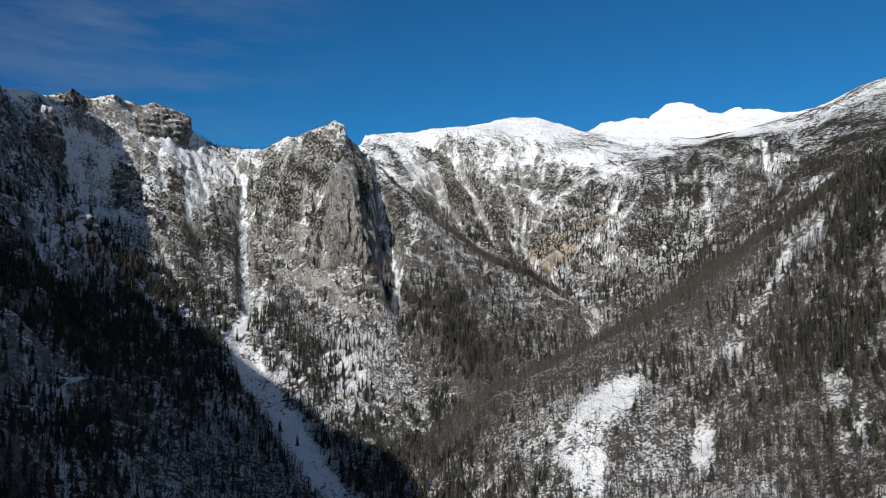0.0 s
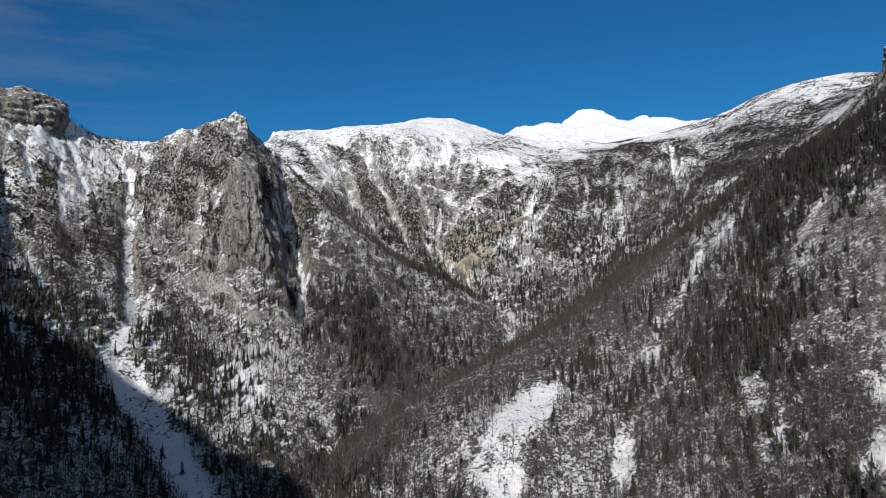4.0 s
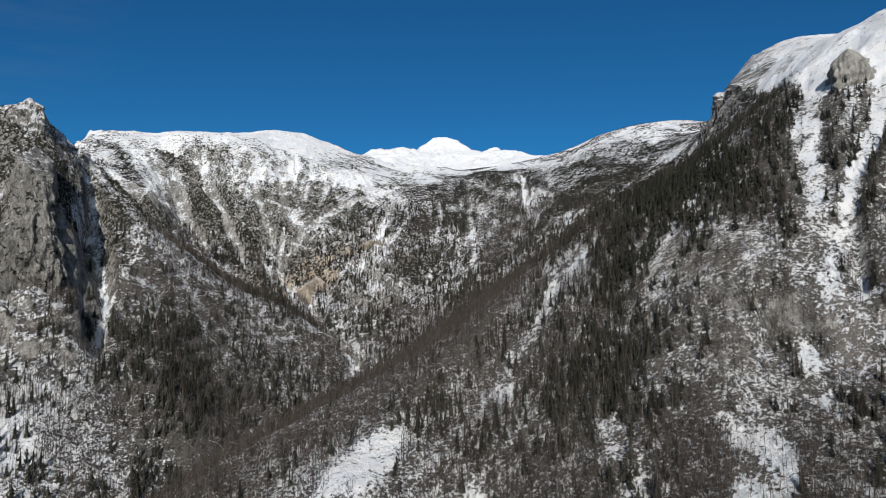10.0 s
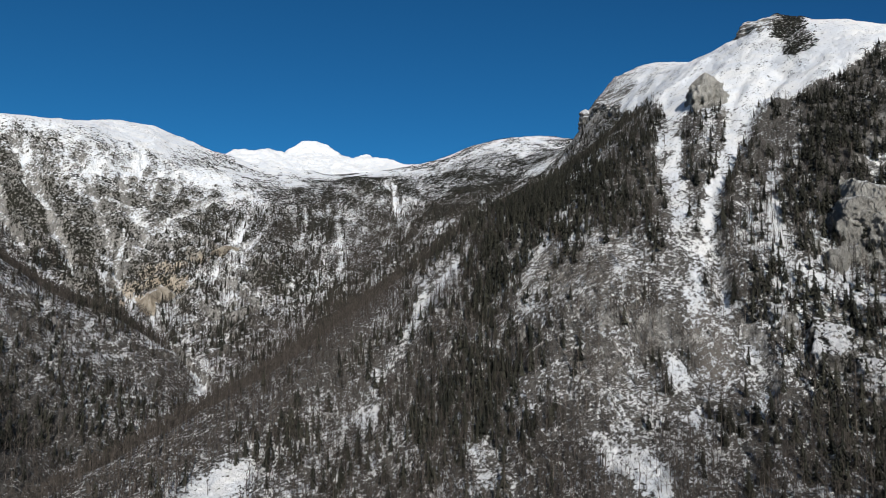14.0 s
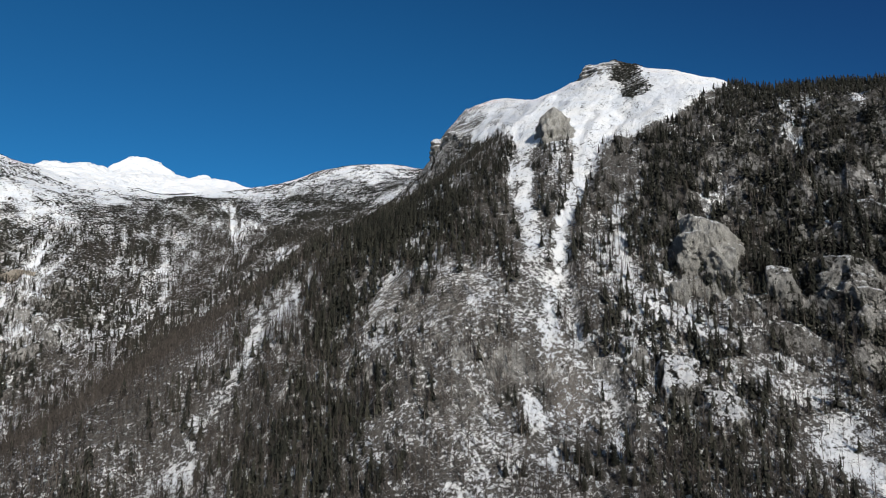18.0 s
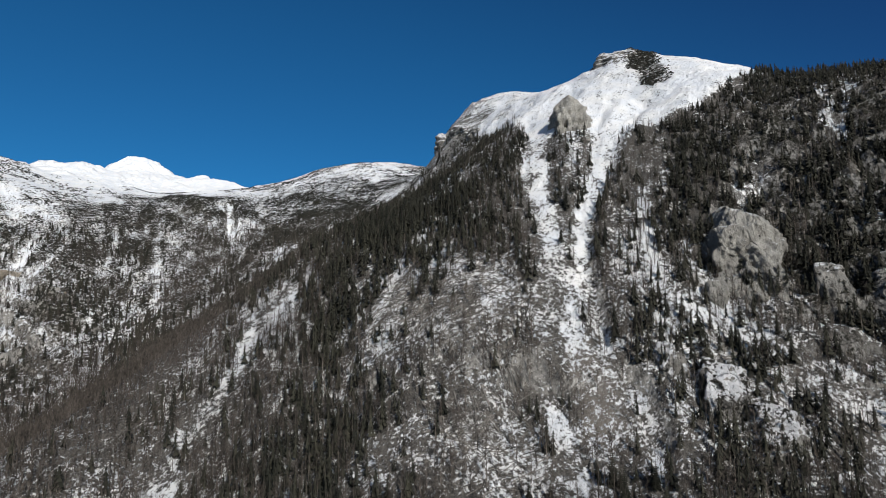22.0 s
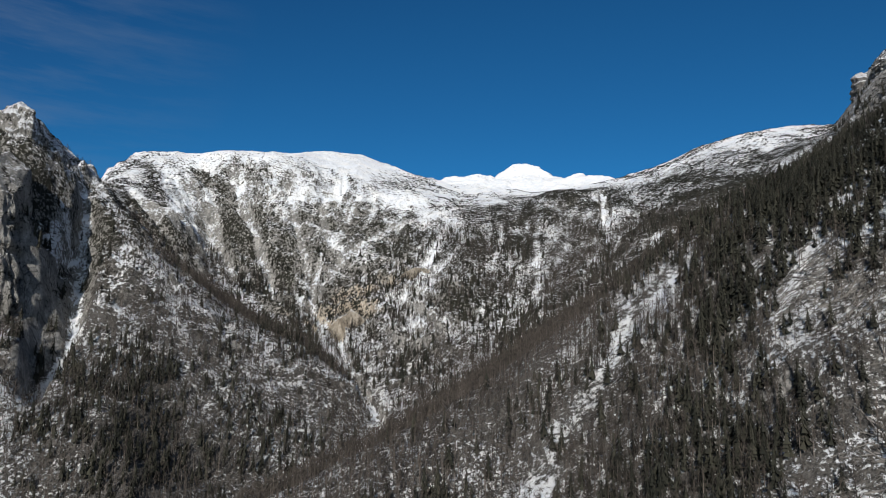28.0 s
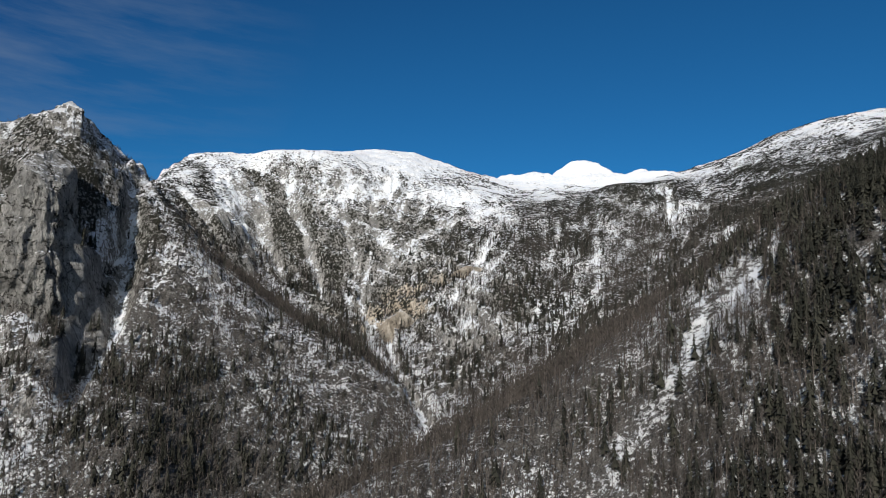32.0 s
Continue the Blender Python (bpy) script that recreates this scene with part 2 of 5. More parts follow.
GROUND = ground_material()
LIMESTONE = crag_material("limestone", 0.0, 0.42)
GROWN_STONE = crag_material("overgrown_limestone", 0.0, 0.26, 0.04)
PALE_STONE = crag_material("pale_limestone", 0.1, 0.85, 0.0, 0.7)
CLIFF_STONE = crag_material("cliff_limestone", 0.0, 0.70, 0.04, 0.22)
SNOWY_STONE = crag_material("snowy_limestone", 0.0, 0.22, 0.012)
WARM_STONE = crag_material("ochre_limestone", 0.8, 0.8)
NEEDLES = plant_material("spruce_needles", (0.009, 0.010, 0.007), (0.040, 0.039, 0.028))
PINE = plant_material("dwarf_pine", (0.010, 0.011, 0.009), (0.031, 0.031, 0.024))
TWIGS = plant_material("beech_twigs", (0.031, 0.0265, 0.023), (0.086, 0.073, 0.062))
LARCH = plant_material("larch_twigs", (0.029, 0.025, 0.020), (0.085, 0.070, 0.056))
BARK = plant_material("bark", (0.045, 0.038, 0.033), (0.15, 0.13, 0.115))
DEADWOOD = plant_material("dead_wood", (0.05, 0.047, 0.043), (0.25, 0.235, 0.215))


# ---- the lie of the land: ridge and valley lines in plan, metres ----
LINES = {
    # first knots of left_rim are unseen; the 330 m spike is added for shade
    "left_rim": [(-590, 400, 205), (-565, 490, 190), (-540, 577, 330), (-486, 662, 210), (-478, 710, 221), (-459, 757, 231), (-427, 792, 236), (-414, 842, 236), (-386, 890, 238),
                 (-361, 906, 203), (-321, 931, 195), (-261, 919, 189), (-236, 920, 206), (-195, 909, 211), (-158, 906, 226), (-154, 950, 220), (-144, 985, 208), (-136, 1005, 182), (-121, 1030, 172)],
    "left_face": [(-422, 632, 111), (-419, 759, 73), (-380, 772, 112)],
    "left_buttress": [(-308, 771, 47), (-281, 674, -24), (-234, 560, -100)],
    "left_foot": [(-355, 533, 5), (-294, 500, -40), (-234, 440, -100), (-190, 330, -150)],
    "tower_rib": [(-235, 869, 124), (-201, 826, 49), (-158, 764, -26), (-120, 690, -75)],
    "tower_face": [(-142, 838, 111), (-107, 816, 108)],
    "tower_toe": [(-139, 775, 2), (-91, 785, 6), (-77, 748, -2)],
    "tower_edge": [(-146, 893, 190), (-122, 868, 136), (-112, 838, 84), (-92, 800, 20)],
    "shade_gully": [(-100, 930, 150), (-80, 870, 62), (-54, 800, -14), (-48, 730, -55)],
    "couloir": [(-293, 904, 155), (-274, 847, 67), (-247, 761, 0), (-223, 700, -40), (-205, 640, -78), (-150, 573, -136), (-85, 493, -165)],
    "tower_foot": [(-200, 692, -48), (-145, 650, -88), (-79, 630, -120)],
    "low_slope": [(17, 807, -26), (-6, 716, -55), (20, 680, -95), (56, 730, -104)],
    "stream": [(144, 1036, 2), (181, 915, -49), (209, 818, -86), (150, 730, -118), (70, 655, -142), (-15, 590, -165), (-75, 510, -174),
               (-110, 430, -188), (-140, 300, -205), (-170, 100, -225), (-150, -200, -250), (-60, -700, -290), (-60, -1500, -330)],
    "knoll_spur": [(-102, 943, 150), (-55, 915, 122), (-28, 860, 58), (8, 886, 47), (64, 901, 12), (121, 906, -4), (172, 865, -42)],
    "high_gully": [(-73, 1036, 119), (-5, 1052, 61), (86, 1064, 22), (144, 1036, 2)],
    "back_rim": [(-109, 1055, 167), (-122, 1180, 232), (-172, 1374, 314), (-57, 1297, 295), (8, 1229, 288), (50, 1342, 317), (128, 1486, 368), (222, 1515, 381), (236, 1525, 379), (287, 1558, 356),
                 (384, 1544, 345), (453, 1425, 308), (515, 1248, 245)],
    "back_step": [(-76, 1052, 135), (-30, 1110, 160)],
    "back_wall": [(-5, 1060, 62), (-3, 1150, 118), (-2, 1190, 200), (8, 1229, 286)],
    "back_foot": [(195, 1040, 20), (182, 1100, 88), (150, 1160, 165), (93, 1206, 262)],
    "wall_rib": [(285, 940, 15), (310, 985, 70), (334, 1020, 105), (330, 1110, 160), (321, 1217, 233), (385, 1297, 254)],
    "wall_east": [(322, 790, -18), (340, 880, -5), (403, 966, 80), (470, 1040, 140), (541, 1129, 234)],
    "rim_back": [(-250, 1080, 130), (-260, 1300, 180), (-150, 1480, 255), (60, 1640, 320), (250, 1680, 350)],
    "notch": [(518, 1171, 242), (541, 1129, 237), (577, 1091, 213), (640, 1111, 243), (731, 1148, 302), (741, 1216, 311), (813, 1177, 349), (870, 1119, 364),
              (905, 1060, 359), (787, 950, 276), (740, 832, 244), (716, 775, 238)],
    "far_peaks": [(587, 2216, 537), (682, 2140, 527), (773, 2217, 536), (850, 2297, 625), (941, 2263, 621), (984, 2245, 558), (1040, 2165, 560), (1064, 1985, 517),
                  (1029, 1833, 462), (1050, 1600, 420), (1080, 1350, 400)],
    "far_bowl": [(420, 1850, 395), (700, 1750, 360), (800, 1500, 330)],
    "shoulder": [(656, 748, 220), (674, 740, 240), (690, 727, 290), (712, 730, 308), (744, 742, 332), (814, 734, 372), (851, 648, 350), (790, 585, 320), (752, 548, 306), (734, 520, 314), (720, 503, 325), (706, 470, 322), (708, 409, 294), (702, 363, 269),
                 (684, 316, 233), (686, 242, 219), (649, 176, 192), (620, 60, 150), (600, -150, 110), (620, -500, 90)],
    "spur_crest": [(571, 467, 212), (540, 480, 188), (505, 555, 157), (466, 608, 122), (413, 632, 90), (340, 636, 30), (274, 628, -10), (220, 618, -42), (153, 606, -70),
                   (78, 587, -100), (12, 571, -130), (-17, 540, -155)],
    "spur_back": [(560, 680, 130), (470, 760, 60), (400, 800, 20)],
    "spur_side": [(351, 503, 23), (278, 528, -36), (241, 532, -68), (179, 519, -92), (102, 540, -100), (111, 476, -112)],
    "spur_slope": [(371, 464, 41), (372, 412, 30), (366, 372, -22), (367, 336, -43), (309, 349, -72), (298, 344, -76)],
    "slope_low": [(283, 458, -60), (272, 443, -65), (227, 466, -84), (184, 438, -125), (93, 400, -160)],
    "slope_foot": [(303, 300, -85), (366, 240, -66), (408, 190, -62), (430, 60, -50), (420, -200, -40)],
    "east_wall": [(521, 394, 139), (513, 291, 84), (490, 249, 28), (464, 211, -18), (443, 242, -24), (415, 276, -23), (399, 323, -13)],
    "east_ledge": [(465, 297, 32), (507, 217, 53), (561, 220, 117), (560, 100, 80)],
    "couloir_right": [(600, 470, 235), (640, 450, 262), (671, 440, 280)],
    "under_path": [(-120, -300, -200), (250, 250, -120), (150, 150, -165), (50, 300, -190), (0, 100, -210), (150, -100, -170), (300, -300, -90), (150, -700, -200)],
    # unseen ridge placed to shade the left slope, notched to light the fan
    "south_shade_ridge": [(-575, 300, 222), (-560, 180, 265), (-530, 60, 296), (-474, -12, 275), (-404, -66, 243), (-386, -84, 186), (-364, -108, 184), (-350, -124, 222), (-336, -140, 222), (-296, -240, 190), (-300, -420, 180), (-230, -700, 180)],
    "west_back": [(-610, 540, 100), (-585, 660, 150), (-550, 780, 170), (-500, 890, 170), (-420, 985, 150), (-300, 1010, 140), (-190, 1000, 140)],
    "far_front": [(560, 2130, 500), (690, 2060, 490), (770, 2130, 520), (860, 2200, 560), (930, 2160, 552), (985, 2080, 528), (1010, 1960, 478)],
    "far_back": [(560, 2330, 470), (700, 2320, 480), (850, 2440, 500), (1010, 2390, 490), (1130, 2240, 480), (1170, 2000, 420)],
    "shoulder_back": [(860, 800, 300), (920, 650, 320), (830, 500, 270), (790, 380, 210), (770, 230, 160), (740, 100, 120)],
    "beyond": [(-900, 900, 60), (-700, 1500, 150), (-200, 1900, 300), (400, 2700, 350), (1100, 2800, 380), (1700, 2300, 350), (1500, 1500, 330), (1300, 800, 300),
               (1200, 200, 150), (1300, -600, 100), (900, -1500, 60), (-1200, -300, 60), (-1000, -1500, 40)],
}
RIM_FAR = [(3400 * math.cos(a * 0.6), 700 + 3400 * math.sin(a * 0.6), 120.0) for a in range(11)]


def along(line, step):
    out = []
    for a, b in zip(line, line[1:]):
        a, b = np.array(a, float), np.array(b, float)
        n = max(1, int(np.linalg.norm((b - a)[:2]) / step))
        out += [a + (b - a) * k / n for k in range(n)]
    return out + [np.array(line[-1], float)]


KNOTS = np.array([q for line in LINES.values() for q in along(line, 28.0)] + [np.array(q) for q in RIM_FAR])


def spline(knots, soft):
    xy, n = knots[:, :2] / 100, len(knots)
    d = np.hypot(xy[:, None, 0] - xy[None, :, 0], xy[:, None, 1] - xy[None, :, 1])
    a = np.zeros((n + 3, n + 3))
    a[:n, :n] = -d + soft * np.eye(n)
    a[:n, n], a[:n, n + 1:], a[n, :n], a[n + 1:, :n] = 1, xy, 1, xy.T
    w = np.linalg.solve(a, np.concatenate([knots[:, 2], np.zeros(3)]))

    def height(x, y):
        x, y = np.asarray(x, float).ravel() / 100, np.asarray(y, float).ravel() / 100
        out = w[n] + w[n + 1] * x + w[n + 2] * y
        for i in range(0, len(x), 4000):
            s = slice(i, i + 4000)
            out[s] -= np.hypot(x[s, None] - xy[:, 0], y[s, None] - xy[:, 1]) @ w[:n]
        return out
    return height


lay = spline(KNOTS, 0.03)


def steps(edges):
    """Grid lines: (from, to, first step, last step) runs one after another."""
    out = [edges[0][0]]
    for a, b, s, e in edges:
        n = max(2, int(round((b - a) / ((s + e) / 2))))
        k = np.linspace(0, 1, n + 1)[1:]
        out += list(a + (b - a) * (s * k + (e - s) * k * k / 2) / (s + (e - s) / 2))
    return np.array(out)


GX = steps([(-3600, -700, 300, 14), (-700, -470, 14, 3.8), (-470, 700, 3.3, 3.3), (700, 1100, 3.4, 7), (1100, 4400, 9, 300)])
GY = steps([(-3000, -300, 300, 22), (-300, 140, 20, 3.4), (140, 900, 3.2, 3.2), (900, 1320, 3.2, 3.8), (1320, 2350, 4, 9), (2350, 4400, 12, 300)])


def lattice(x, y, seed):
    h = np.sin(x * 127.1 + y * 311.7 + seed * 74.7) * 43758.5453
    return h - np.floor(h)


def rough(x, y, seed):
    """Smooth noise, -1 to 1."""
    xi, yi = np.floor(x), np.floor(y)
    u, v = x - xi, y - yi
    u, v = u * u * u * (u * (u * 6 - 15) + 10), v * v * v * (v * (v * 6 - 15) + 10)
    a, b = lattice(xi, yi, seed), lattice(xi + 1, yi, seed)
    c, d = lattice(xi, yi + 1, seed), lattice(xi + 1, yi + 1, seed)
    return 2 * (a + (b - a) * u + (c - a) * v + (a - b - c + d) * u * v) - 1


def layers(x, y, size, octaves, seed, ridged=False):
    out, amp, total = 0 * x, 1.0, 0.0
    for k in range(octaves):
        c, s = math.cos(1.1 * k), math.sin(1.1 * k)
        q = rough((c * x - s * y) / size + 17.3 * k, (s * x + c * y) / size - 9.1 * k, seed + k)
        out = out + amp * (1 - 2 * np.abs(q) if ridged else q)
        total, amp, size = total + amp, amp * 0.52, size / 2.07
    return out / total


# ---- ground: relief, gullies, cover ----
def smooth(v, a, b):
    k = np.clip((v - a) / (b - a), 0, 1)
    return k * k * (3 - 2 * k)


def near_line(x, y, line):
    """1 on a line of (x, y, half width), fading to 0 at its edge."""
    best = np.zeros_like(x)
    for (ax, ay, aw), (bx, by, bw) in zip(line, line[1:]):
        dx, dy = bx - ax, by - ay
        k = np.clip(((x - ax) * dx + (y - ay) * dy) / (dx * dx + dy * dy + 1e-9), 0, 1)
        d = np.hypot(x - ax - k * dx, y - ay - k * dy)
        best = np.maximum(best, 1 - smooth(d / (aw + (bw - aw) * k), 0.55, 1.15))
    return best


def inside(x, y, ring):
    hit = np.zeros(x.shape, bool)
    for (ax, ay), (bx, by) in zip(ring, ring[1:] + ring[:1]):
        hit ^= ((ay > y) != (by > y)) & (x < (bx - ax) * (y - ay) / (by - ay + 1e-9) + ax)
    return hit.astype(float)


SNOW_LINES = {
    "fan": [(-225, 708, 8), (-220, 648, 13), (-188, 609, 17), (-151, 576, 17), (-106, 509, 16), (-70, 470, 16)],
    "couloir": [(-293, 903, 5), (-275, 844, 6), (-252, 776, 7), (-225, 708, 8)],
    "clearing": [(160, 521, 10), (146, 517, 16), (120, 488, 23), (98, 455, 20), (97, 422, 14)],
    "glade": [(187, 446, 8), (172, 414, 9)],
    "streak": [(331, 593, 5), (304, 554, 9), (282, 541, 12), (268, 538, 12), (250, 533, 10), (238, 500, 7)],
    "chute_west": [(662, 510, 30), (632, 511, 16), (595, 509, 14), (554, 490, 13), (513, 468, 11), (490, 450, 11), (469, 433, 11), (453, 418, 11)],
    "track": [(460, 424, 10), (433, 399, 14), (416, 389, 14), (397, 378, 13), (383, 371, 10)],
    "chute_east": [(596, 425, 16), (541, 421, 10), (518, 412, 8), (498, 407, 7), (477, 403, 7), (454, 395, 6), (440, 387, 5), (424, 374, 4), (405, 356, 3)],
    "log_snow": [(306, 372, 8), (303, 338, 13), (285, 324, 15), (262, 316, 12)],
    "side_streak": [(276, 453, 5), (265, 422, 7), (255, 387, 7), (236, 352, 7)],
    "strip_west": [(367, 372, 5), (363, 362, 6), (354, 350, 6), (342, 338, 7)],
    "strip_east": [(396, 340, 3), (391, 330, 4), (381, 319, 4), (367, 310, 4)],
    "ledge_snow": [(445, 343, 4), (444, 321, 5), (446, 298, 5), (442, 275, 5)],
    "east_patch": [(436, 268, 5), (445, 242, 8), (436, 228, 11), (413, 228, 10), (405, 205, 12)],
    "west_shelf": [(-405, 690, 6), (-408, 742, 11), (-375, 741, 8)],
    "west_bowl": [(-366, 845, 10), (-362, 820, 11)],
    "shade_gully": [(-104, 938, 7), (-92, 915, 6), (-80, 870, 6), (-60, 815, 7), (-62, 770, 8), (-60, 735, 9)],
    "notch_gully": [(600, 1134, 5), (567, 1064, 6), (538, 1006, 5)],
    "chute_a": [(-18, 1192, 9), (-8, 1176, 10), (0, 1165, 9), (12, 1140, 7), (38, 1103, 5)],
    "chute_a_west": [(-48, 1167, 6), (-26, 1171, 6), (-4, 1165, 6)],
    "chute_b": [(11, 1209, 5), (26, 1195, 5), (41, 1174, 5), (51, 1158, 5), (66, 1132, 6), (82, 1110, 5), (89, 1087, 4)],
    "chute_c": [(93, 1193, 4), (106, 1173, 5), (117, 1145, 5), (124, 1125, 4), (134, 1110, 5)],
    "chute_d": [(186, 1239, 11), (163, 1205, 8), (151, 1174, 6), (154, 1157, 5), (164, 1134, 7), (182, 1110, 6)],
    "chute_e": [(199, 1182, 6), (190, 1160, 6)],
    "chute_f": [(240, 1135, 5), (226, 1130, 5), (200, 1115, 5), (176, 1107, 5), (160, 1096, 4), (146, 1082, 4)],
    "ledge_f": [(363, 1171, 4), (305, 1144, 6), (252, 1144, 7)],
    "chute_g": [(451, 1049, 3), (425, 981, 5), (405, 924, 5), (389, 883, 4)],
    "gully": [(148, 1108, 5), (141, 1093, 5), (144, 1071, 5), (155, 1046, 5), (175, 1021, 4), (184, 940, 3), (209, 825, 6)],
    "patch_i": [(-97, 1095, 8), (-69, 1077, 7), (-38, 1081, 6)],
    "chute_k": [(327, 1109, 3), (306, 1067, 4), (294, 1041, 3)],
    "chute_l": [(414, 1100, 3), (395, 1044, 4), (371, 999, 3)],
    "west_apron": [(-398, 800, 8), (-376, 826, 12), (-355, 848, 9)],
    "west_chute": [(-346, 643, 5), (-313, 637, 6), (-274, 602, 6)],
    "west_cleft": [(-336, 730, 4), (-301, 689, 5), (-286, 672, 4)],
    "west_runnel": [(-342, 817, 4), (-320, 775, 4)],
    "fan_head": [(-270, 647, 4), (-251, 649, 6), (-228, 644, 8)],
    "west_ramp": [(-425, 761, 5), (-414, 782, 6), (-406, 795, 5)],
    "tower_chute": [(-210, 693, 5), (-218, 741, 6), (-222, 768, 4)],
    "tower_snow": [(-193, 862, 4), (-188, 822, 5), (-187, 800, 4)],
    "tower_ledge": [(-144, 851, 4), (-175, 849, 4)],
    "foot_glade": [(-101, 625, 5), (-81, 644, 6)],
    "stream": [(150, 1030, 4), (178, 920, 4), (207, 825, 8), (190, 790, 7)],
}
SNOW_DEPTH = {"strip_west": 0.58, "strip_east": 0.6, "track": 0.52, "ledge_snow": 0.5, "chute_west": 0.86, "chute_east": 0.86, "fan": 0.80, "east_patch": 0.52, "streak": 0.50, "log_snow": 0.58, "side_streak": 0.42, "clearing": 0.74, "chute_g": 0.44, "chute_k": 0.44, "chute_l": 0.44, "notch_gully": 0.46, "ledge_f": 0.62, "tower_snow": 0.6, "couloir": 0.70, "glade": 0.6}
WALL_CHUTES = {name for name in SNOW_LINES if name.startswith(("chute_", "ledge_f", "notch", "gully", "west_", "patch_i", "shade", "tower_", "couloir"))} - {"chute_west", "chute_east"}
SPUR_GULLY = [(-78, 1040, 12), (-60, 1020, 16), (-30, 960, 18), (0, 918, 14)]
TOWER_GULLY = [(-94, 925, 10), (-82, 880, 17), (-74, 830, 18), (-68, 780, 15), (-60, 740, 8)]
SPUR_WOOD = [(300, 645, 42), (220, 612, 56), (150, 590, 62), (60, 568, 58), (10, 558, 44)]
STREAM_WOOD = [(30, 684, 36), (90, 730, 42), (140, 765, 30)]
CREST_WOOD = [(440, 556, 24), (405, 541, 26), (380, 536, 26), (358, 514, 24), (340, 500, 22)]
HEATH = [(393, 368, 7), (386, 354, 12), (376, 340, 13)]
SNOWFIELD = [(735, 325), (660, 338), (604, 356), (566, 388), (552, 430), (534, 478), (566, 520), (618, 596), (662, 668), (700, 726), (715, 800), (1000, 800), (1000, 330)]
THROWS = [(364, 482, 22), (372, 455, 30), (377, 415, 28), (360, 420, 22)], [(319, 411, 16), (338, 388, 22), (330, 366, 20)], [(427, 314, 14), (432, 290, 16), (424, 274, 10)]

X, Y = np.meshgrid(GX, GY)
Z = lay(X, Y).reshape(X.shape)


def slope_of(z):
    gy, gx = np.gradient(z, GY, GX)
    return np.hypot(gx, gy)


core = smooth(Y, 90, 170) * (1 - smooth(Y, 2400, 2700)) * smooth(X, -620, -500) * (1 - smooth(X, 1150, 1500))
steep = smooth(slope_of(Z), 0.7, 1.25)
snowy = smooth(Z, 235, 300) * smooth(Y, 1050, 1200) + inside(X, Y, SNOWFIELD)
snowy = np.clip(snowy, 0, 1)
tower = np.exp(-(((X + 130) / 75) ** 2 + ((Y - 850) / 85) ** 2))
tower_top = np.exp(-(((X + 170) / 60) ** 2 + ((Y - 878) / 42) ** 2))
west = np.exp(-(((X + 400) / 90) ** 2 + ((Y - 830) / 130) ** 2))
crest = near_line(X, Y, [(x, y, 26) for x, y, z in LINES["spur_crest"]])
craggy = np.clip(smooth(Y, 800, 900) + smooth(-X, 60, 160) + smooth(X, 430, 500) * (Y < 330), 0, 1) * core
big = layers(X, Y, 120, 5, 3, True)
fine = layers(X, Y, 34, 5, 11, True)
# ribs and chutes run down the fall line of each mountain side
side_back = smooth(Y + 0.4 * X, 960, 1060)
side_west = (1 - side_back) * smooth(-X, 20, 120)
side_east = (1 - side_back) * (1 - smooth(-X, 20, 120))
bend = 60 * layers(X, Y, 130, 4, 13)
lean = 1 - 2 * smooth(X + 60 * layers(X, Y, 200, 2, 14), 130, 420)
base_ = Z.copy()
across = side_back * (X + 0.85 * lean * base_) + side_west * (0.8 * Y + 0.35 * X - 0.25 * base_) + side_east * (0.72 * Y - 0.6 * X)
ribs = layers(across + 0.6 * bend, base_ / 2.6, 58, 2, 15, True) * 0.6 + layers(across + bend, base_ / 2.0, 24, 3, 17, True) * 0.4
ribs = 0.38 - ribs
mottle = layers(across + 0.7 * bend, 0.62 * base_ + 0.3 * X, 30, 4, 19)
relief = core * (1 - 0.75 * snowy) * (1 - 0.7 * crest)
Z = Z + relief * ((3 + 5 * steep + 5 * np.clip(tower + west, 0, 1)) * (big - 0.35) + (1.4 + 3.0 * steep + 3 * tower) * (fine - 0.35))
Z = Z + relief * ribs * (3 + 15 * craggy * steep)
strata = np.sin((base_ + 0.35 * X + 26 * layers(X, Y, 90, 3, 27)) * 2 * math.pi / 24)
Z = Z + relief * craggy * steep * 3.6 * strata
Z = Z + core * snowy * ((4.5 + 3.2 * smooth(Y, 1150, 1300)) * layers(X, Y, 85, 5, 21, True) + smooth(Y, 1450, 1700) * (14 * layers(X, Y, 190, 4, 25, True) + 9 * layers(X, Y, 70, 4, 26, True)) + 7 * smooth(slope_of(Z), 0.5, 0.9) * layers(X, Y, 45, 4, 23, True) - 1.5 - 3 * smooth(Y, 1150, 1300) - 4 * smooth(Y, 1450, 1700))
for line, deep in (("fan", 3), ("couloir", 9), ("chute_west", 3), ("chute_east", 5), ("shade_gully", 5), ("notch_gully", 7), ("chute_a", 5), ("chute_b", 5), ("chute_c", 5), ("chute_d", 4), ("chute_f", 5), ("gully", 6), ("west_cleft", 5), ("west_chute", 4), ("west_runnel", 4), ("tower_chute", 4), ("strip_east", 5)):
    Z = Z - deep * near_line(X, Y, [(a, b, 1.5 * w) for a, b, w in SNOW_LINES[line]])
Z = Z - 22 * near_line(X, Y, SPUR_GULLY) - 20 * near_line(X, Y, TOWER_GULLY)

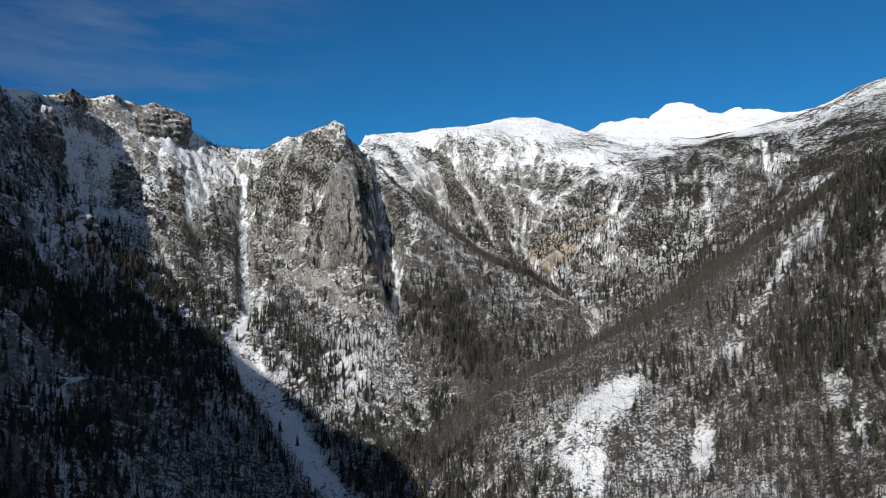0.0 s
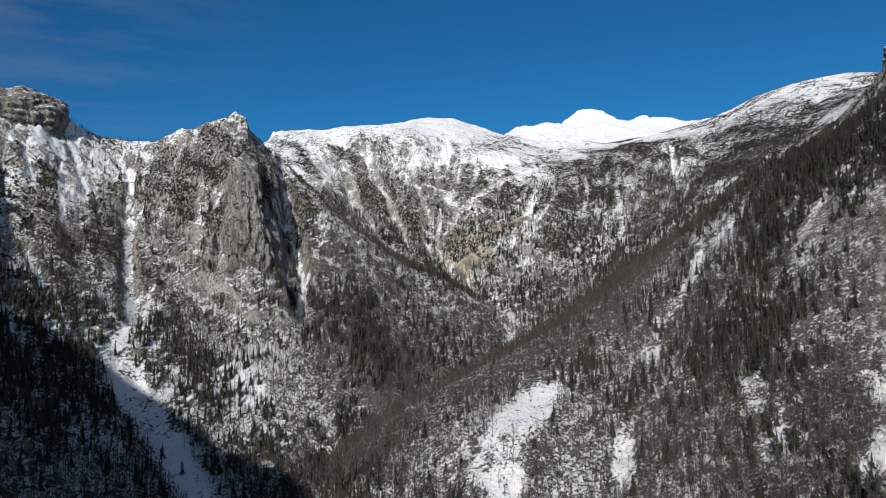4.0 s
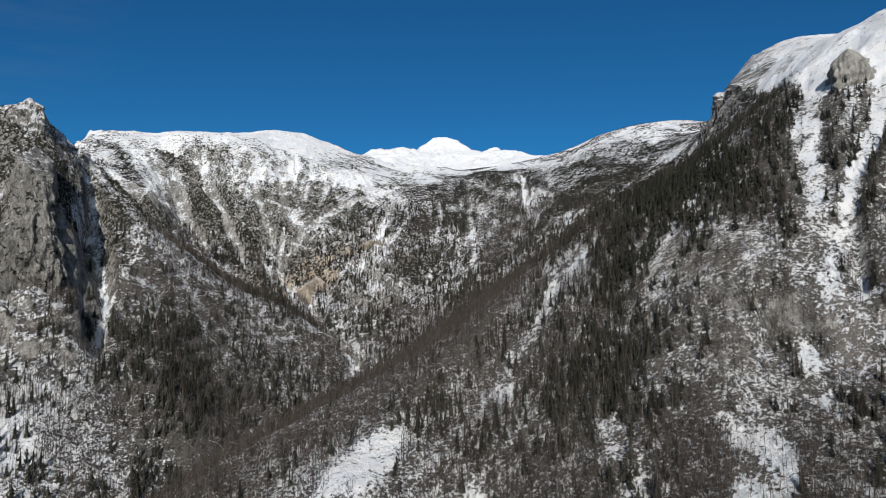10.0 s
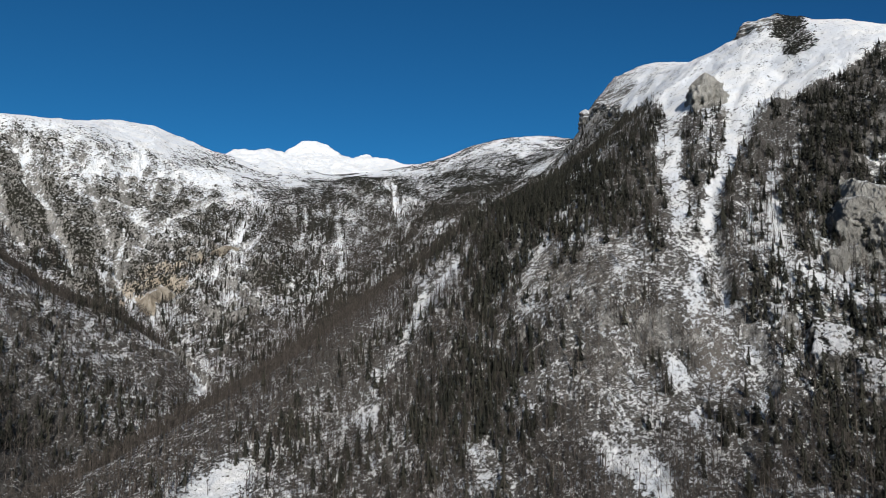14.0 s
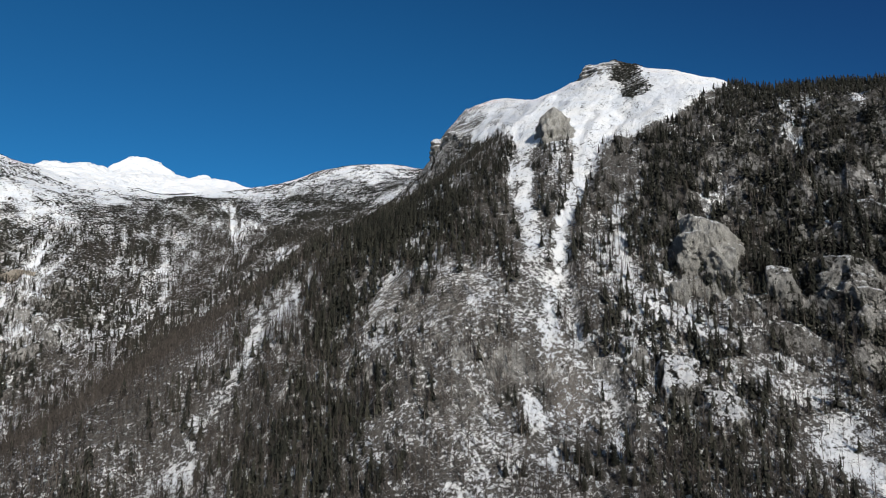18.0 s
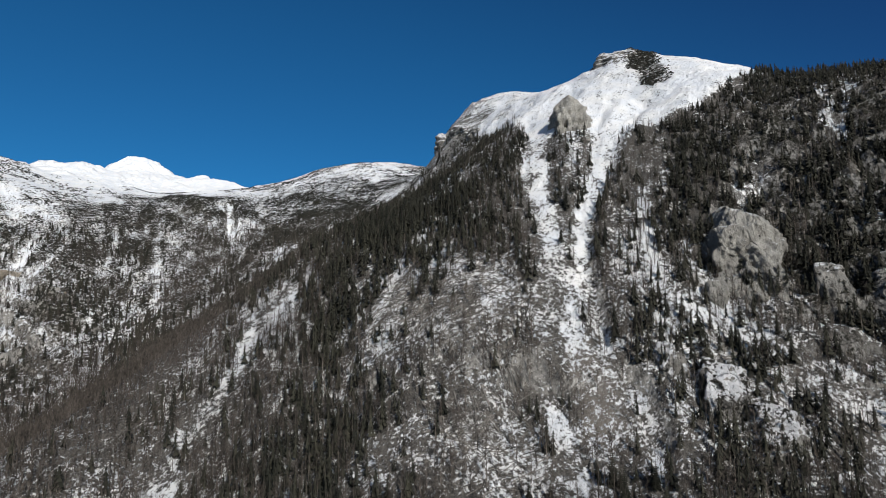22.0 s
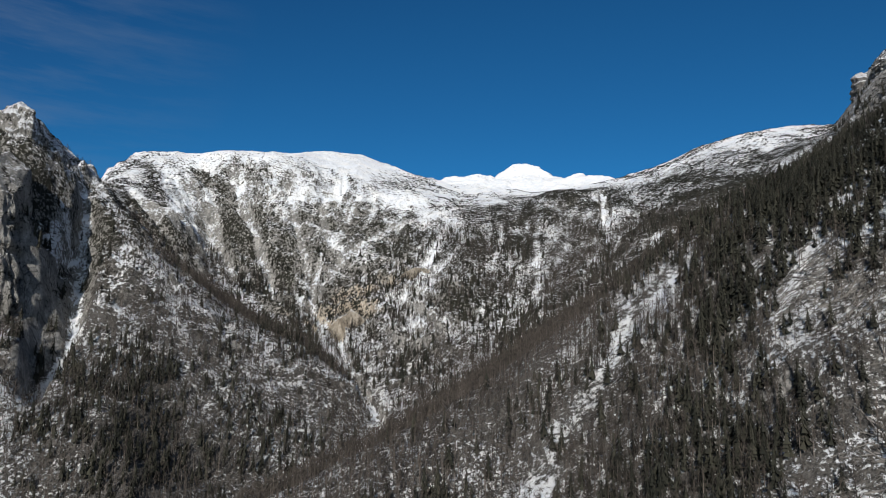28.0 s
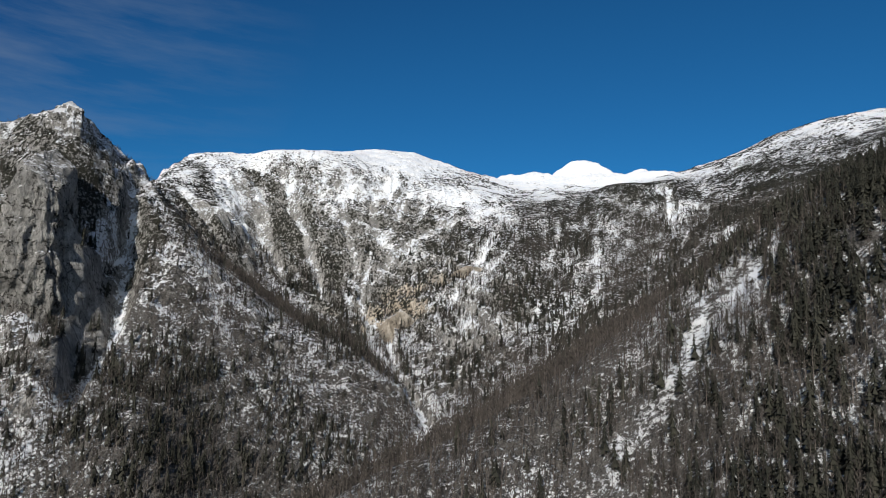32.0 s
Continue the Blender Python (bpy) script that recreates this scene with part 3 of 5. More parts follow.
# running water: each place drains to its lowest neighbour
ny, nx = Z.shape
best, to = np.zeros(Z.shape), np.arange(Z.size).reshape(Z.shape)
index = to.copy()
route = Z + 1.5 * layers(X, Y, 26, 3, 31)
for dj in (-1, 0, 1):
    for di in (-1, 0, 1):
        if dj or di:
            a = (slice(max(0, -dj), ny - max(0, dj)), slice(max(0, -di), nx - max(0, di)))
            b = (slice(max(0, dj), ny + min(0, dj)), slice(max(0, di), nx + min(0, di)))
            fall = (route[a] - route[b]) / np.hypot(X[a] - X[b], Y[a] - Y[b])
            better = fall > best[a]
            best[a] = np.where(better, fall, best[a])
            to[a] = np.where(better, index[b], to[a])
area = (np.gradient(GX)[None, :] * np.gradient(GY)[:, None]).clip(0, 60).ravel().tolist()
down = to.ravel().tolist()
for k in np.argsort(-route, axis=None).tolist():
    if down[k] != k:
        area[down[k]] += area[k]
water = np.log10(np.array(area).reshape(Z.shape))


def blur(v, n=1):
    for _ in range(n):
        v = (v + np.roll(v, 1, 0) + np.roll(v, -1, 0)) / 3
        v = (v + np.roll(v, 1, 1) + np.roll(v, -1, 1)) / 3
    return v


wall = core * smooth(blur(slope_of(Z), 3), 0.45, 0.85)
runnel = np.clip(1.25 * blur(smooth(water, 2.3, 3.2), 1), 0, 1) * (0.45 + 0.55 * smooth(layers(X, Y, 60, 3, 29), -0.3, 0.2))
Z = Z - wall * (1 - 0.6 * snowy) * (2 + 5 * craggy) * blur(smooth(water, 1.8, 3.8), 2)
Z = Z + craggy * wall * (1 - snowy) * (4.0 * layers(X, Y, 19, 3, 37, True) + 3.2 * layers(X, Y, 8, 2, 39))
SLOPE = slope_of(Z)

cover = 0.32 + 0.16 * craggy + 0.22 * layers(X, Y, 90, 3, 41) + 0.62 * snowy - 0.17 * inside(X, Y, SNOWFIELD)
cover = cover - 0.13 * smooth(SLOPE, 1.3, 2.4) * (1 - 0.55 * snowy) + 0.85 * runnel * wall * smooth(Z, -60, 60)
cover = cover + craggy * smooth(SLOPE, 0.5, 0.9) * (1 - snowy) * (0.02 + 0.40 * smooth(-ribs, -0.05, 0.5) + 0.42 * mottle)
cover = cover + 0.20 * smooth(Z, 170, 270) * smooth(Y, 850, 1000) - 0.10 * smooth(X, 330, 480) * smooth(Y, 780, 860) * (1 - snowy) + 0.10 * tower_top
back_x = craggy * smooth(Y, 850, 950)
cover = cover + back_x * (1 - snowy) * (0.16 * (1 - smooth(X, 60, 260)) - 0.17 * smooth(X, 260, 420))
for name, line in SNOW_LINES.items():
    thin = max(w for _, _, w in line) < 12
    shake_ = 4.5 if thin else 10
    ragged = near_line(X + shake_ * layers(X, Y, 20, 4, 51), Y + shake_ * layers(X, Y, 20, 4, 53), line)
    cover = np.maximum(cover, (SNOW_DEPTH.get(name, 0.74 if name in WALL_CHUTES else 0.74) + 0.42 * layers(X, Y, 12, 3, 57)) * ragged)
heath = near_line(X + 9 * layers(X, Y, 12, 3, 55), Y + 9 * layers(X, Y, 12, 3, 59), HEATH)
cover = cover + 0.26 * smooth(-X, 230, 300) * smooth(Z, 0, 90) - 0.34 * smooth(X, 450, 520) * (Y < 400) * (1 - snowy)
bands = np.clip(1.2 * np.exp(-(((X - 674) / 30) ** 2 + ((Y - 690) / 46) ** 2)) + 0.8 * np.exp(-(((X - 690) / 20) ** 2 + ((Y - 478) / 24) ** 2)), 0, 1)
summit = near_line(X + 8 * layers(X, Y, 20, 3, 65), Y + 8 * layers(X, Y, 20, 3, 66), [(702, 455, 15), (668, 440, 17), (632, 414, 14)])
cover = cover - 0.40 * summit + 0.42 * smooth(Z + 14 * layers(X, Y, 40, 3, 45), 262, 315) * smooth(X, 540, 600) * smooth(Y, 830, 900)
cover = cover - 0.16 * near_line(X, Y, SPUR_WOOD) - 0.08 * near_line(X, Y, STREAM_WOOD) - 0.14 * near_line(X, Y, CREST_WOOD)
cover = cover + 0.20 * near_line(X + 10 * layers(X, Y, 20, 3, 51), Y, [(585, 398, 20), (550, 392, 26), (515, 382, 27), (480, 370, 22), (450, 360, 16)]) * (1 - snowy)
knoll = near_line(X, Y, [(-60, 900, 24), (-30, 850, 40), (-25, 790, 36), (0, 860, 40)])
cover = cover + 0.10 * knoll
plateau = smooth(Y, 1170, 1215) * smooth(X, 230, 300) * (1 - smooth(X, 470, 520)) * (Z < 330)
cover = cover + 0.26 * plateau + 0.13 * near_line(X, Y, [(-95, 640, 55), (-55, 700, 55), (-15, 650, 40)]) - 0.05 * near_line(X, Y, [(20, 660, 50), (60, 760, 60)]) + 0.07 * tower + 0.18 * smooth(X, 400, 460) * smooth(Y, 940, 1000) * smooth(Z, 170, 230) * (1 - snowy) + 0.27 * smooth(-X, 300, 360) * smooth(Y, 560, 620) * smooth(Z, 0, 60) * (1 - smooth(Z, 110, 170))
cover = cover - 0.04 * smooth(Y, 250, 350) * (Y < 1000) * (1 - snowy) - 0.10 * smooth(X, 680, 730) * smooth(Y, 600, 680) * snowy * (Y < 820) + 0.06 * heath + 0.15 * sum(near_line(X, Y, list(t)) for t in THROWS)
east_ = smooth(X, 440, 490) * (Y < 420) * (1 - snowy)
bands = bands * (1 - 0.8 * smooth(Z + 8 * layers(X, Y, 30, 2, 68), 292, 318) * (Y > 600))
rock = -0.1 - 0.45 * knoll + 0.7 * bands + 0.5 * summit - 0.45 * east_ + 0.75 * smooth(SLOPE, 1.1, 1.7) + 0.35 * craggy * smooth(SLOPE, 0.7, 1.1) + 0.2 * tower + 0.35 * smooth(Z, 20, 120) * smooth(Y, 900, 1000) * smooth(SLOPE, 0.6, 1.0)
ochre = np.exp(-(((X - 180) / 130) ** 2 + ((Y - 1040) / 45) ** 2)) * smooth(SLOPE, 0.9, 1.5) * 0.75 + 0.35 * np.exp(-(((X + 75) / 18) ** 2 + ((Y - 755) / 22) ** 2))

scrub = craggy * (1 - snowy) * (0.52 + 0.22 * layers(X, Y, 70, 3, 67)) * smooth(Z, -60, 40) * (1 - 0.7 * smooth(Z, 250, 330) * (X < 480))
scrub = scrub * (0.35 + 0.65 * smooth(ribs, -0.32, 0.02)) * (1 - 0.8 * runnel * wall) - 0.46 * mottle * craggy + 0.62 * summit - 0.35 * smooth(Z, 270, 320) * smooth(X, 540, 600) * smooth(Y, 830, 900) - 0.32 * plateau + 0.05 * tower_top + back_x * (1 - snowy) * (0.16 * smooth(X, 280, 420) - 0.10 * (1 - smooth(X, 60, 260))) - 0.12 * smooth(-X, 230, 300)
for line in SNOW_LINES.values():
    scrub = scrub * (1 - near_line(X, Y, line))


def sheet(name, verts, faces, material, values=None, flat=False):
    """One mesh from arrays; all faces have the same number of corners."""
    me = bpy.data.meshes.new(name)
    me.vertices.add(len(verts))
    me.vertices.foreach_set("co", np.ascontiguousarray(verts, np.float32).ravel())
    me.loops.add(faces.size)
    me.loops.foreach_set("vertex_index", np.ascontiguousarray(faces, np.int32).ravel())
    me.polygons.add(len(faces))
    me.polygons.foreach_set("loop_start", np.arange(0, faces.size, faces.shape[1], dtype=np.int32))
    for key, v in (values or {}).items():
        me.attributes.new(key, "FLOAT", "POINT").data.foreach_set("value", np.ascontiguousarray(v, np.float32).ravel())
    for m in material if isinstance(material, (list, tuple)) else [material]:
        me.materials.append(m)
    me.update(calc_edges=True)
    if not flat:
        me.shade_smooth()
    return me


i = np.arange(nx * ny).reshape(ny, nx)
quads = np.stack([i[:-1, :-1], i[:-1, 1:], i[1:, 1:], i[1:, :-1]], -1).reshape(-1, 4)
ground = new("ground", sheet("ground", np.stack([X, Y, Z], -1).reshape(-1, 3), quads, GROUND,
                             {"snow": cover, "rock": rock, "ochre": ochre, "heath": heath, "scrub": scrub, "bands": bands, "wall": np.clip(1.4 * craggy * smooth(np.hypot(X - 100, Y), 500, 700), 0, 1)}))
flat_ = (blur(wall * craggy * (1 - snowy), 1) < 0.35)
ground.data.polygons.foreach_set("use_smooth", flat_[:-1, :-1].ravel())
tagged(ground, "steep mountain valley of limestone and forest floor under patchy snow", "ground", kind="structure")


def pick(field, x, y):
    """A field of the ground at places of the plan."""
    a = np.clip(np.searchsorted(GX, x) - 1, 0, nx - 2)
    b = np.clip(np.searchsorted(GY, y) - 1, 0, ny - 2)
    u, v = (x - GX[a]) / (GX[a + 1] - GX[a]), (y - GY[b]) / (GY[b + 1] - GY[b])
    return (field[b, a] * (1 - u) + field[b, a + 1] * u) * (1 - v) + (field[b + 1, a] * (1 - u) + field[b + 1, a + 1] * u) * v


# ---- crags ----
def crag(name, label, centre, half, turn=0.0, seed=0, material=None, taper=0.35, around=56, rings=34, ledges=0.0, jag=0.2, cuts=24, lean_=(0.0, 0.0), planes=(), parent=None):
    """A broken rock mass: a block split along many planes, then weathered; set deep into the slope."""
    own = np.random.default_rng(1000 + seed)
    U, V = np.meshgrid(np.linspace(0, 2 * math.pi, around, endpoint=False), np.linspace(-1.45, 1.5707, rings))
    way_ = np.stack([np.cos(V) * np.cos(U), np.cos(V) * np.sin(U), np.sin(V)], -1)
    r = np.full(U.shape, 1.45)
    for k in range(cuts):
        a = 2 * math.pi * k / cuts * 3 + own.uniform(-0.5, 0.5)
        tip = own.uniform(-0.12, 0.12 + taper) if k % 4 else own.uniform(0.5, 1.2)
        normal = np.array([math.cos(a) * math.cos(tip), math.sin(a) * math.cos(tip), math.sin(tip)])
        along_ = way_ @ normal
        r = np.minimum(r, np.where(along_ > 0.05, own.uniform(0.72, 1.06) / np.maximum(along_, 0.05), 9))
    for a, d_ in planes:
        along_ = way_[..., 0] * math.cos(radians(a)) + way_[..., 1] * math.sin(radians(a))
        r = np.minimum(r, np.where(along_ > 0.05, d_ / np.maximum(along_, 0.05), 9))
    crown_ = way_ @ np.array([0.22, -0.17, 0.96])
    r = np.minimum(r, np.where(crown_ > 0.05, 0.86 / np.maximum(crown_, 0.05), 9))
    p = way_ * r[..., None]
    c, d = math.cos(radians(turn)), math.sin(radians(turn))
    ax, ay, az = p[..., 0] * half[0], p[..., 1] * half[1], p[..., 2] * half[2]
    x, y, z = centre[0] + c * ax - d * ay, centre[1] + d * ax + c * ay, centre[2] + az
    x, y = x + lean_[0] * az, y + lean_[1] * az
    w = min(half[0], half[1])
    f = layers(x + 0.7 * z * 0.25, y - 0.2 * z, w * 0.55, 5, seed + 3, True) + 0.6 * layers(x + y * 0.6, z, w * 0.5, 4, seed + 8, True) + 0.55 * layers(x - y * 0.4, 0.35 * z, max(2.5, w * 0.16), 3, seed + 5, True)
    block = layers(x - 0.5 * y, 0.5 * z + 0.2 * x, w * 0.42, 3, seed + 21)
    split = layers(x + 0.8 * y, 0.28 * z, max(2.2, w * 0.2), 2, seed + 25)
    f = 0.75 * f + 1.1 * np.round(block * 4) / 4 + 0.5 * np.round(split * 3) / 3
    if ledges:
        band = z / ledges + 0.5 * layers(x, y, w, 2, seed + 9)
        f = f + 0.7 * (np.abs(band - np.round(band)) * 2 - 0.5)
    push = jag * w * f * np.cos(V) ** 0.4
    x, y = x + push * (c * way_[..., 0] - d * way_[..., 1]), y + push * (d * way_[..., 0] + c * way_[..., 1])
    z = z + 0.12 * w * layers(x, y, w * 0.5, 4, seed + 13, True) * np.clip(way_[..., 2], 0, 1)
    verts = np.stack([x, y, z], -1).reshape(-1, 3)
    j, i = np.meshgrid(np.arange(rings - 1), np.arange(around), indexing="ij")
    n = (i + 1) % around
    faces = np.stack([j * around + i, j * around + n, (j + 1) * around + n, (j + 1) * around + i], -1).reshape(-1, 4)
    if parent:
        ob = new(name, sheet(name, verts - np.array(parent.matrix_basis.translation), faces, material, flat=True))
        ob.parent = parent
        return ob
    return tagged(new(name, sheet(name, verts, faces, material or LIMESTONE, flat=True)), label, "rock")


rock_tower = new("rock_tower")
rock_tower.matrix_basis = pose(-131, 760, -60)
tagged(rock_tower, "tall grey limestone tower face above bare forest", "rock")
crag("face", "", (-128, 811, 8), (32, 44, 140), 0, 1, CLIFF_STONE, 0.22, 220, 150, jag=0.20, cuts=14, planes=((10, 0.86), (-78, 0.80)), parent=rock_tower)
crag("wall", "", (-137, 864, 62), (27, 44, 92), -8, 47, CLIFF_STONE, 0.35, 150, 100, jag=0.20, cuts=16, planes=((4, 0.82),), parent=rock_tower)
crag("pillar", "", (-163, 800, -20), (13, 22, 86), 6, 44, CLIFF_STONE, 0.3, 90, 70, jag=0.26, cuts=16, parent=rock_tower)
crag("ledge", "", (-138, 762, -38), (24, 12, 26), 4, 46, CLIFF_STONE, 0.5, 80, 40, jag=0.26, parent=rock_tower)
crag("rock_summit", "jagged snowy limestone summit of the tower", (-157, 904, 184), (24, 18, 46), 10, 3, SNOWY_STONE, 0.7, 80, 50, jag=0.24)
crag("rock_summit", "jagged snowy shoulder beside the tower summit", (-202, 912, 170), (30, 16, 38), 0, 33, SNOWY_STONE, 0.8, 70, 44, jag=0.26)
crag("rock_buttress", "stained limestone buttress with ochre breaks at the tower foot", (-91, 758, -36), (12, 12, 34), 0, 4, LIMESTONE, 0.2, 60, 44)
crag("rock_rib", "steep limestone rib with snowy ledges", (-194, 862, 40), (16, 22, 52), 0, 5, SNOWY_STONE, 0.6, 70, 56, jag=0.26)
crag("rock_band", "grey limestone cliff band under a snowy ridge", (-388, 848, 202), (48, 20, 36), 50, 7, CLIFF_STONE, 0.3, 150, 80, 9, 0.22, 30, planes=((-90, 0.85),))
crag("rock_rib", "dark broken rock rib on the shaded mountain face", (-436, 672, 150), (14, 20, 44), 20, 51, GROWN_STONE, 0.6, 90, 60, jag=0.3)
crag("rock_rib", "low rock buttress above the shaded snow shelf", (-402, 775, 118), (12, 14, 30), 0, 54, GROWN_STONE, 0.5, 70, 46, jag=0.3)
crag("rock_rib", "broken cliff above the dark wooded foot", (-378, 640, 40), (16, 20, 34), 15, 55, GROWN_STONE, 0.5, 80, 50, jag=0.3)
crag("rock_spire", "small limestone spire on a forested spur", (2, 884, 44), (6, 6, 17), 0, 9, LIMESTONE, 0.35, 30, 24)
crag("rock_spire", "small limestone spire in the shade of a spur", (-14, 880, 50), (7, 6, 19), 0, 10, LIMESTONE, 0.35, 30, 24)
crag("ochre_cliff", "pale ochre cliff with dark water streaks in the back wall", (190, 1034, 10), (21, 16, 25), 4, 11, WARM_STONE, 0.12, 100, 60, jag=0.16, planes=((-86, 0.8),))
crag("ochre_cliff", "small ochre rock break above the stream", (320, 974, 54), (8, 8, 13), 20, 12, WARM_STONE, 0.2, 34, 24)
crag("ochre_cliff", "low ochre ledge across the back wall", (284, 1044, 84), (24, 9, 9), -8, 13, WARM_STONE, 0.2, 60, 20)
crag("rock_outcrop", "blocky layered limestone knob standing out of the snow", (556, 460, 176), (19, 19, 44), 35, 15, PALE_STONE, 0.15, 120, 90, 9, 0.2, 30)
crag("summit_crag", "dark broken summit crag among wind-packed snow", (693, 480, 300), (17, 25, 17), 25, 16, LIMESTONE, 0.5, 90, 44, 5, 0.24)


def ground_at(x, y):
    return float(pick(Z, np.array([x]), np.array([y]))[0])


crag("shoulder_cliff", "layered limestone cliff under a snowy shoulder", (690, 730, ground_at(690, 728) - 24), (14, 13, 27), 60, 18, LIMESTONE, 0.3, 120, 80, 7, 0.2)
crag("shoulder_cliff", "long layered rock band under the snowy shoulder", (676, 694, ground_at(676, 694) - 6), (27, 8, 14), 62, 28, LIMESTONE, 0.4, 130, 50, 4, 0.3)
crag("shoulder_cliff", "low layered rock band below the snow edge", (656, 654, ground_at(656, 654) - 4), (22, 6, 8), 60, 29, LIMESTONE, 0.4, 110, 40, 4, 0.3)
crag("grey_slab", "smooth pale grey rock slab standing out of the forest", (495, 309, 46), (22, 30, 44), -58, 19, PALE_STONE, 0.05, 180, 130, jag=0.24, cuts=20, lean_=(0.30, 0.09), planes=((-104, 0.70), (2, 0.78), (176, 0.8)))
crag("rock_outcrop", "snowy rock step above the large slab", (508, 324, 78), (14, 12, 14), -50, 56, GROWN_STONE, 0.5, 60, 34, jag=0.3)
crag("grey_slab", "low pale rock fin beside the large slab", (462, 316, 26), (7, 9, 16), 28, 20, PALE_STONE, 0.35, 40, 30)
crag("dark_cliff", "broad grey rock cliff with a shaded side among spruces", (497, 230, 22), (17, 19, 32), 15, 21, CLIFF_STONE, 0.7, 110, 80, jag=0.26, planes=((80, 0.8),))
crag("rock_fin", "narrow sunlit rock fin beside a dark hollow", (484, 263, 30), (8, 9, 20), 20, 27, CLIFF_STONE, 0.4, 50, 40)
crag("dark_cliff", "dark rock wall with snowy ledges above the slope", (500, 190, 6), (16, 20, 23), 10, 22, GROWN_STONE, 0.8, 70, 50, jag=0.26)
crag("rock_pillar", "narrow rock pillar beside a snow-filled cleft", (409, 322, -20), (10, 11, 26), 20, 23, GROWN_STONE, 0.35, 60, 50, jag=0.26)
crag("rock_pillar", "broad rock pillar under fallen timber", (413, 300, -26), (13, 13, 25), 10, 24, GROWN_STONE, 0.35, 60, 50, jag=0.26)
crag("rock_pillar", "low rock pillar above the lower slope", (407, 276, -42), (13, 14, 23), 0, 25, GROWN_STONE, 0.35, 60, 50, jag=0.26)
crag("rock_outcrop", "snow-dusted outcrop on the open scree slope", (360, 338, -50), (7, 6, 6), 0, 26, LIMESTONE, 0.35, 36, 22)


# ---- trees ----
def sliver(a, b, w, side):
    """A thin tapering triangle from a to b."""
    return [a - side * w, a + side * w, b]


def unit(v):
    return v / (np.linalg.norm(v) + 1e-9)


def spike(r, h, lean, rng, n=3):
    """A tapering stem, as triangles."""
    ring = [np.array([r * math.cos(2 * math.pi * k / n), r * math.sin(2 * math.pi * k / n), -0.06]) for k in range(n)]
    top = np.array([lean[0], lean[1], h])
    return [[ring[k], ring[(k + 1) % n], top] for k in range(n)]


def spruce_far(rng, tiers=6, boughs=4):
    """Drooping tiers of boughs round a stem; height 1."""
    tris, mats = spike(0.014, 0.95, (0, 0), rng), [0] * 3
    for k in range(tiers):
        z = 0.12 + 0.80 * k / tiers
        r = 0.148 * (1 - 0.86 * k / tiers) * rng.uniform(0.7, 1.2)
        turn = rng.uniform(0, 6.3)
        for j in range(boughs):
            a = turn + 2 * math.pi * (j + rng.uniform(-0.25, 0.25)) / boughs
            d, s = np.array([math.cos(a), math.sin(a), 0]), np.array([-math.sin(a), math.cos(a), 0])
            q = r * rng.uniform(0.45, 1.25)
            top, w = np.array([0, 0, z + (1.2 / tiers) * (1 - 0.45 * k / tiers)]), q * (2.9 / boughs) * rng.uniform(0.6, 1.1)
            low = d * q + np.array([0, 0, z - 0.35 * q])
            tris.append([top, low - s * w, low + s * w])
            mats.append(1)
    return np.array(tris), np.array(mats)


def bare_far(rng, branches=5, conical=False, twigs=2, limb_w=0.018, twig_w=0.027):
    """A leafless tree of rising limbs and twig fans; height 1."""
    lean = rng.uniform(-0.03, 0.03, 2)
    tris, mats = spike(0.017, 0.98, lean, rng), [0] * 3
    for k in range(branches):
        z = (0.16 if conical else 0.32) + (0.74 if conical else 0.54) * (k + rng.uniform(0, 1)) / branches
        a = 2.4 * k + rng.uniform(-0.4, 0.4)
        if conical:
            reach, rise = 0.15 * (1.04 - z) + 0.015, rng.uniform(-0.02, 0.05)
        else:
            reach, rise = rng.uniform(0.10, 0.21) * (1.25 - 0.6 * z), rng.uniform(0.10, 0.24)
        root = np.array([lean[0] * z, lean[1] * z, z])
        d = np.array([math.cos(a), math.sin(a), 0])
        tip = root + d * reach + np.array([0, 0, rise])
        tris.append(sliver(root, tip, limb_w, np.array([-d[1], d[0], 0.0])))
        mats.append(1)
        for _ in range(twigs):
            m = root + (tip - root) * rng.uniform(0.3, 0.9)
            e = m + np.array([*rng.uniform(-0.09, 0.09, 2), rng.uniform(0.0, 0.13)]) * (0.55 if conical else 1)
            tris.append(sliver(m, e, twig_w, unit(np.cross(e - m, rng.normal(size=3)))))
            mats.append(1)
    return np.array(tris), np.array(mats)


def shrub_far(rng, blades=6):
    """A low cushion of dwarf pine; width about 1."""
    tris = []
    for k in range(blades):
        a, q = 2.4 * k, 0.5 * math.sqrt((k + 0.5) / blades)
        c = np.array([q * math.cos(a), q * math.sin(a), 0])
        d = np.array([math.cos(a + 1.3), math.sin(a + 1.3), 0]) * rng.uniform(0.25, 0.38)
        h = rng.uniform(0.28, 0.5) * (1.1 - q)
        tris.append([c - d, c + d, c + np.array([*rng.uniform(-0.16, 0.16, 2), h])])
    return np.array(tris), np.ones(len(tris), int)


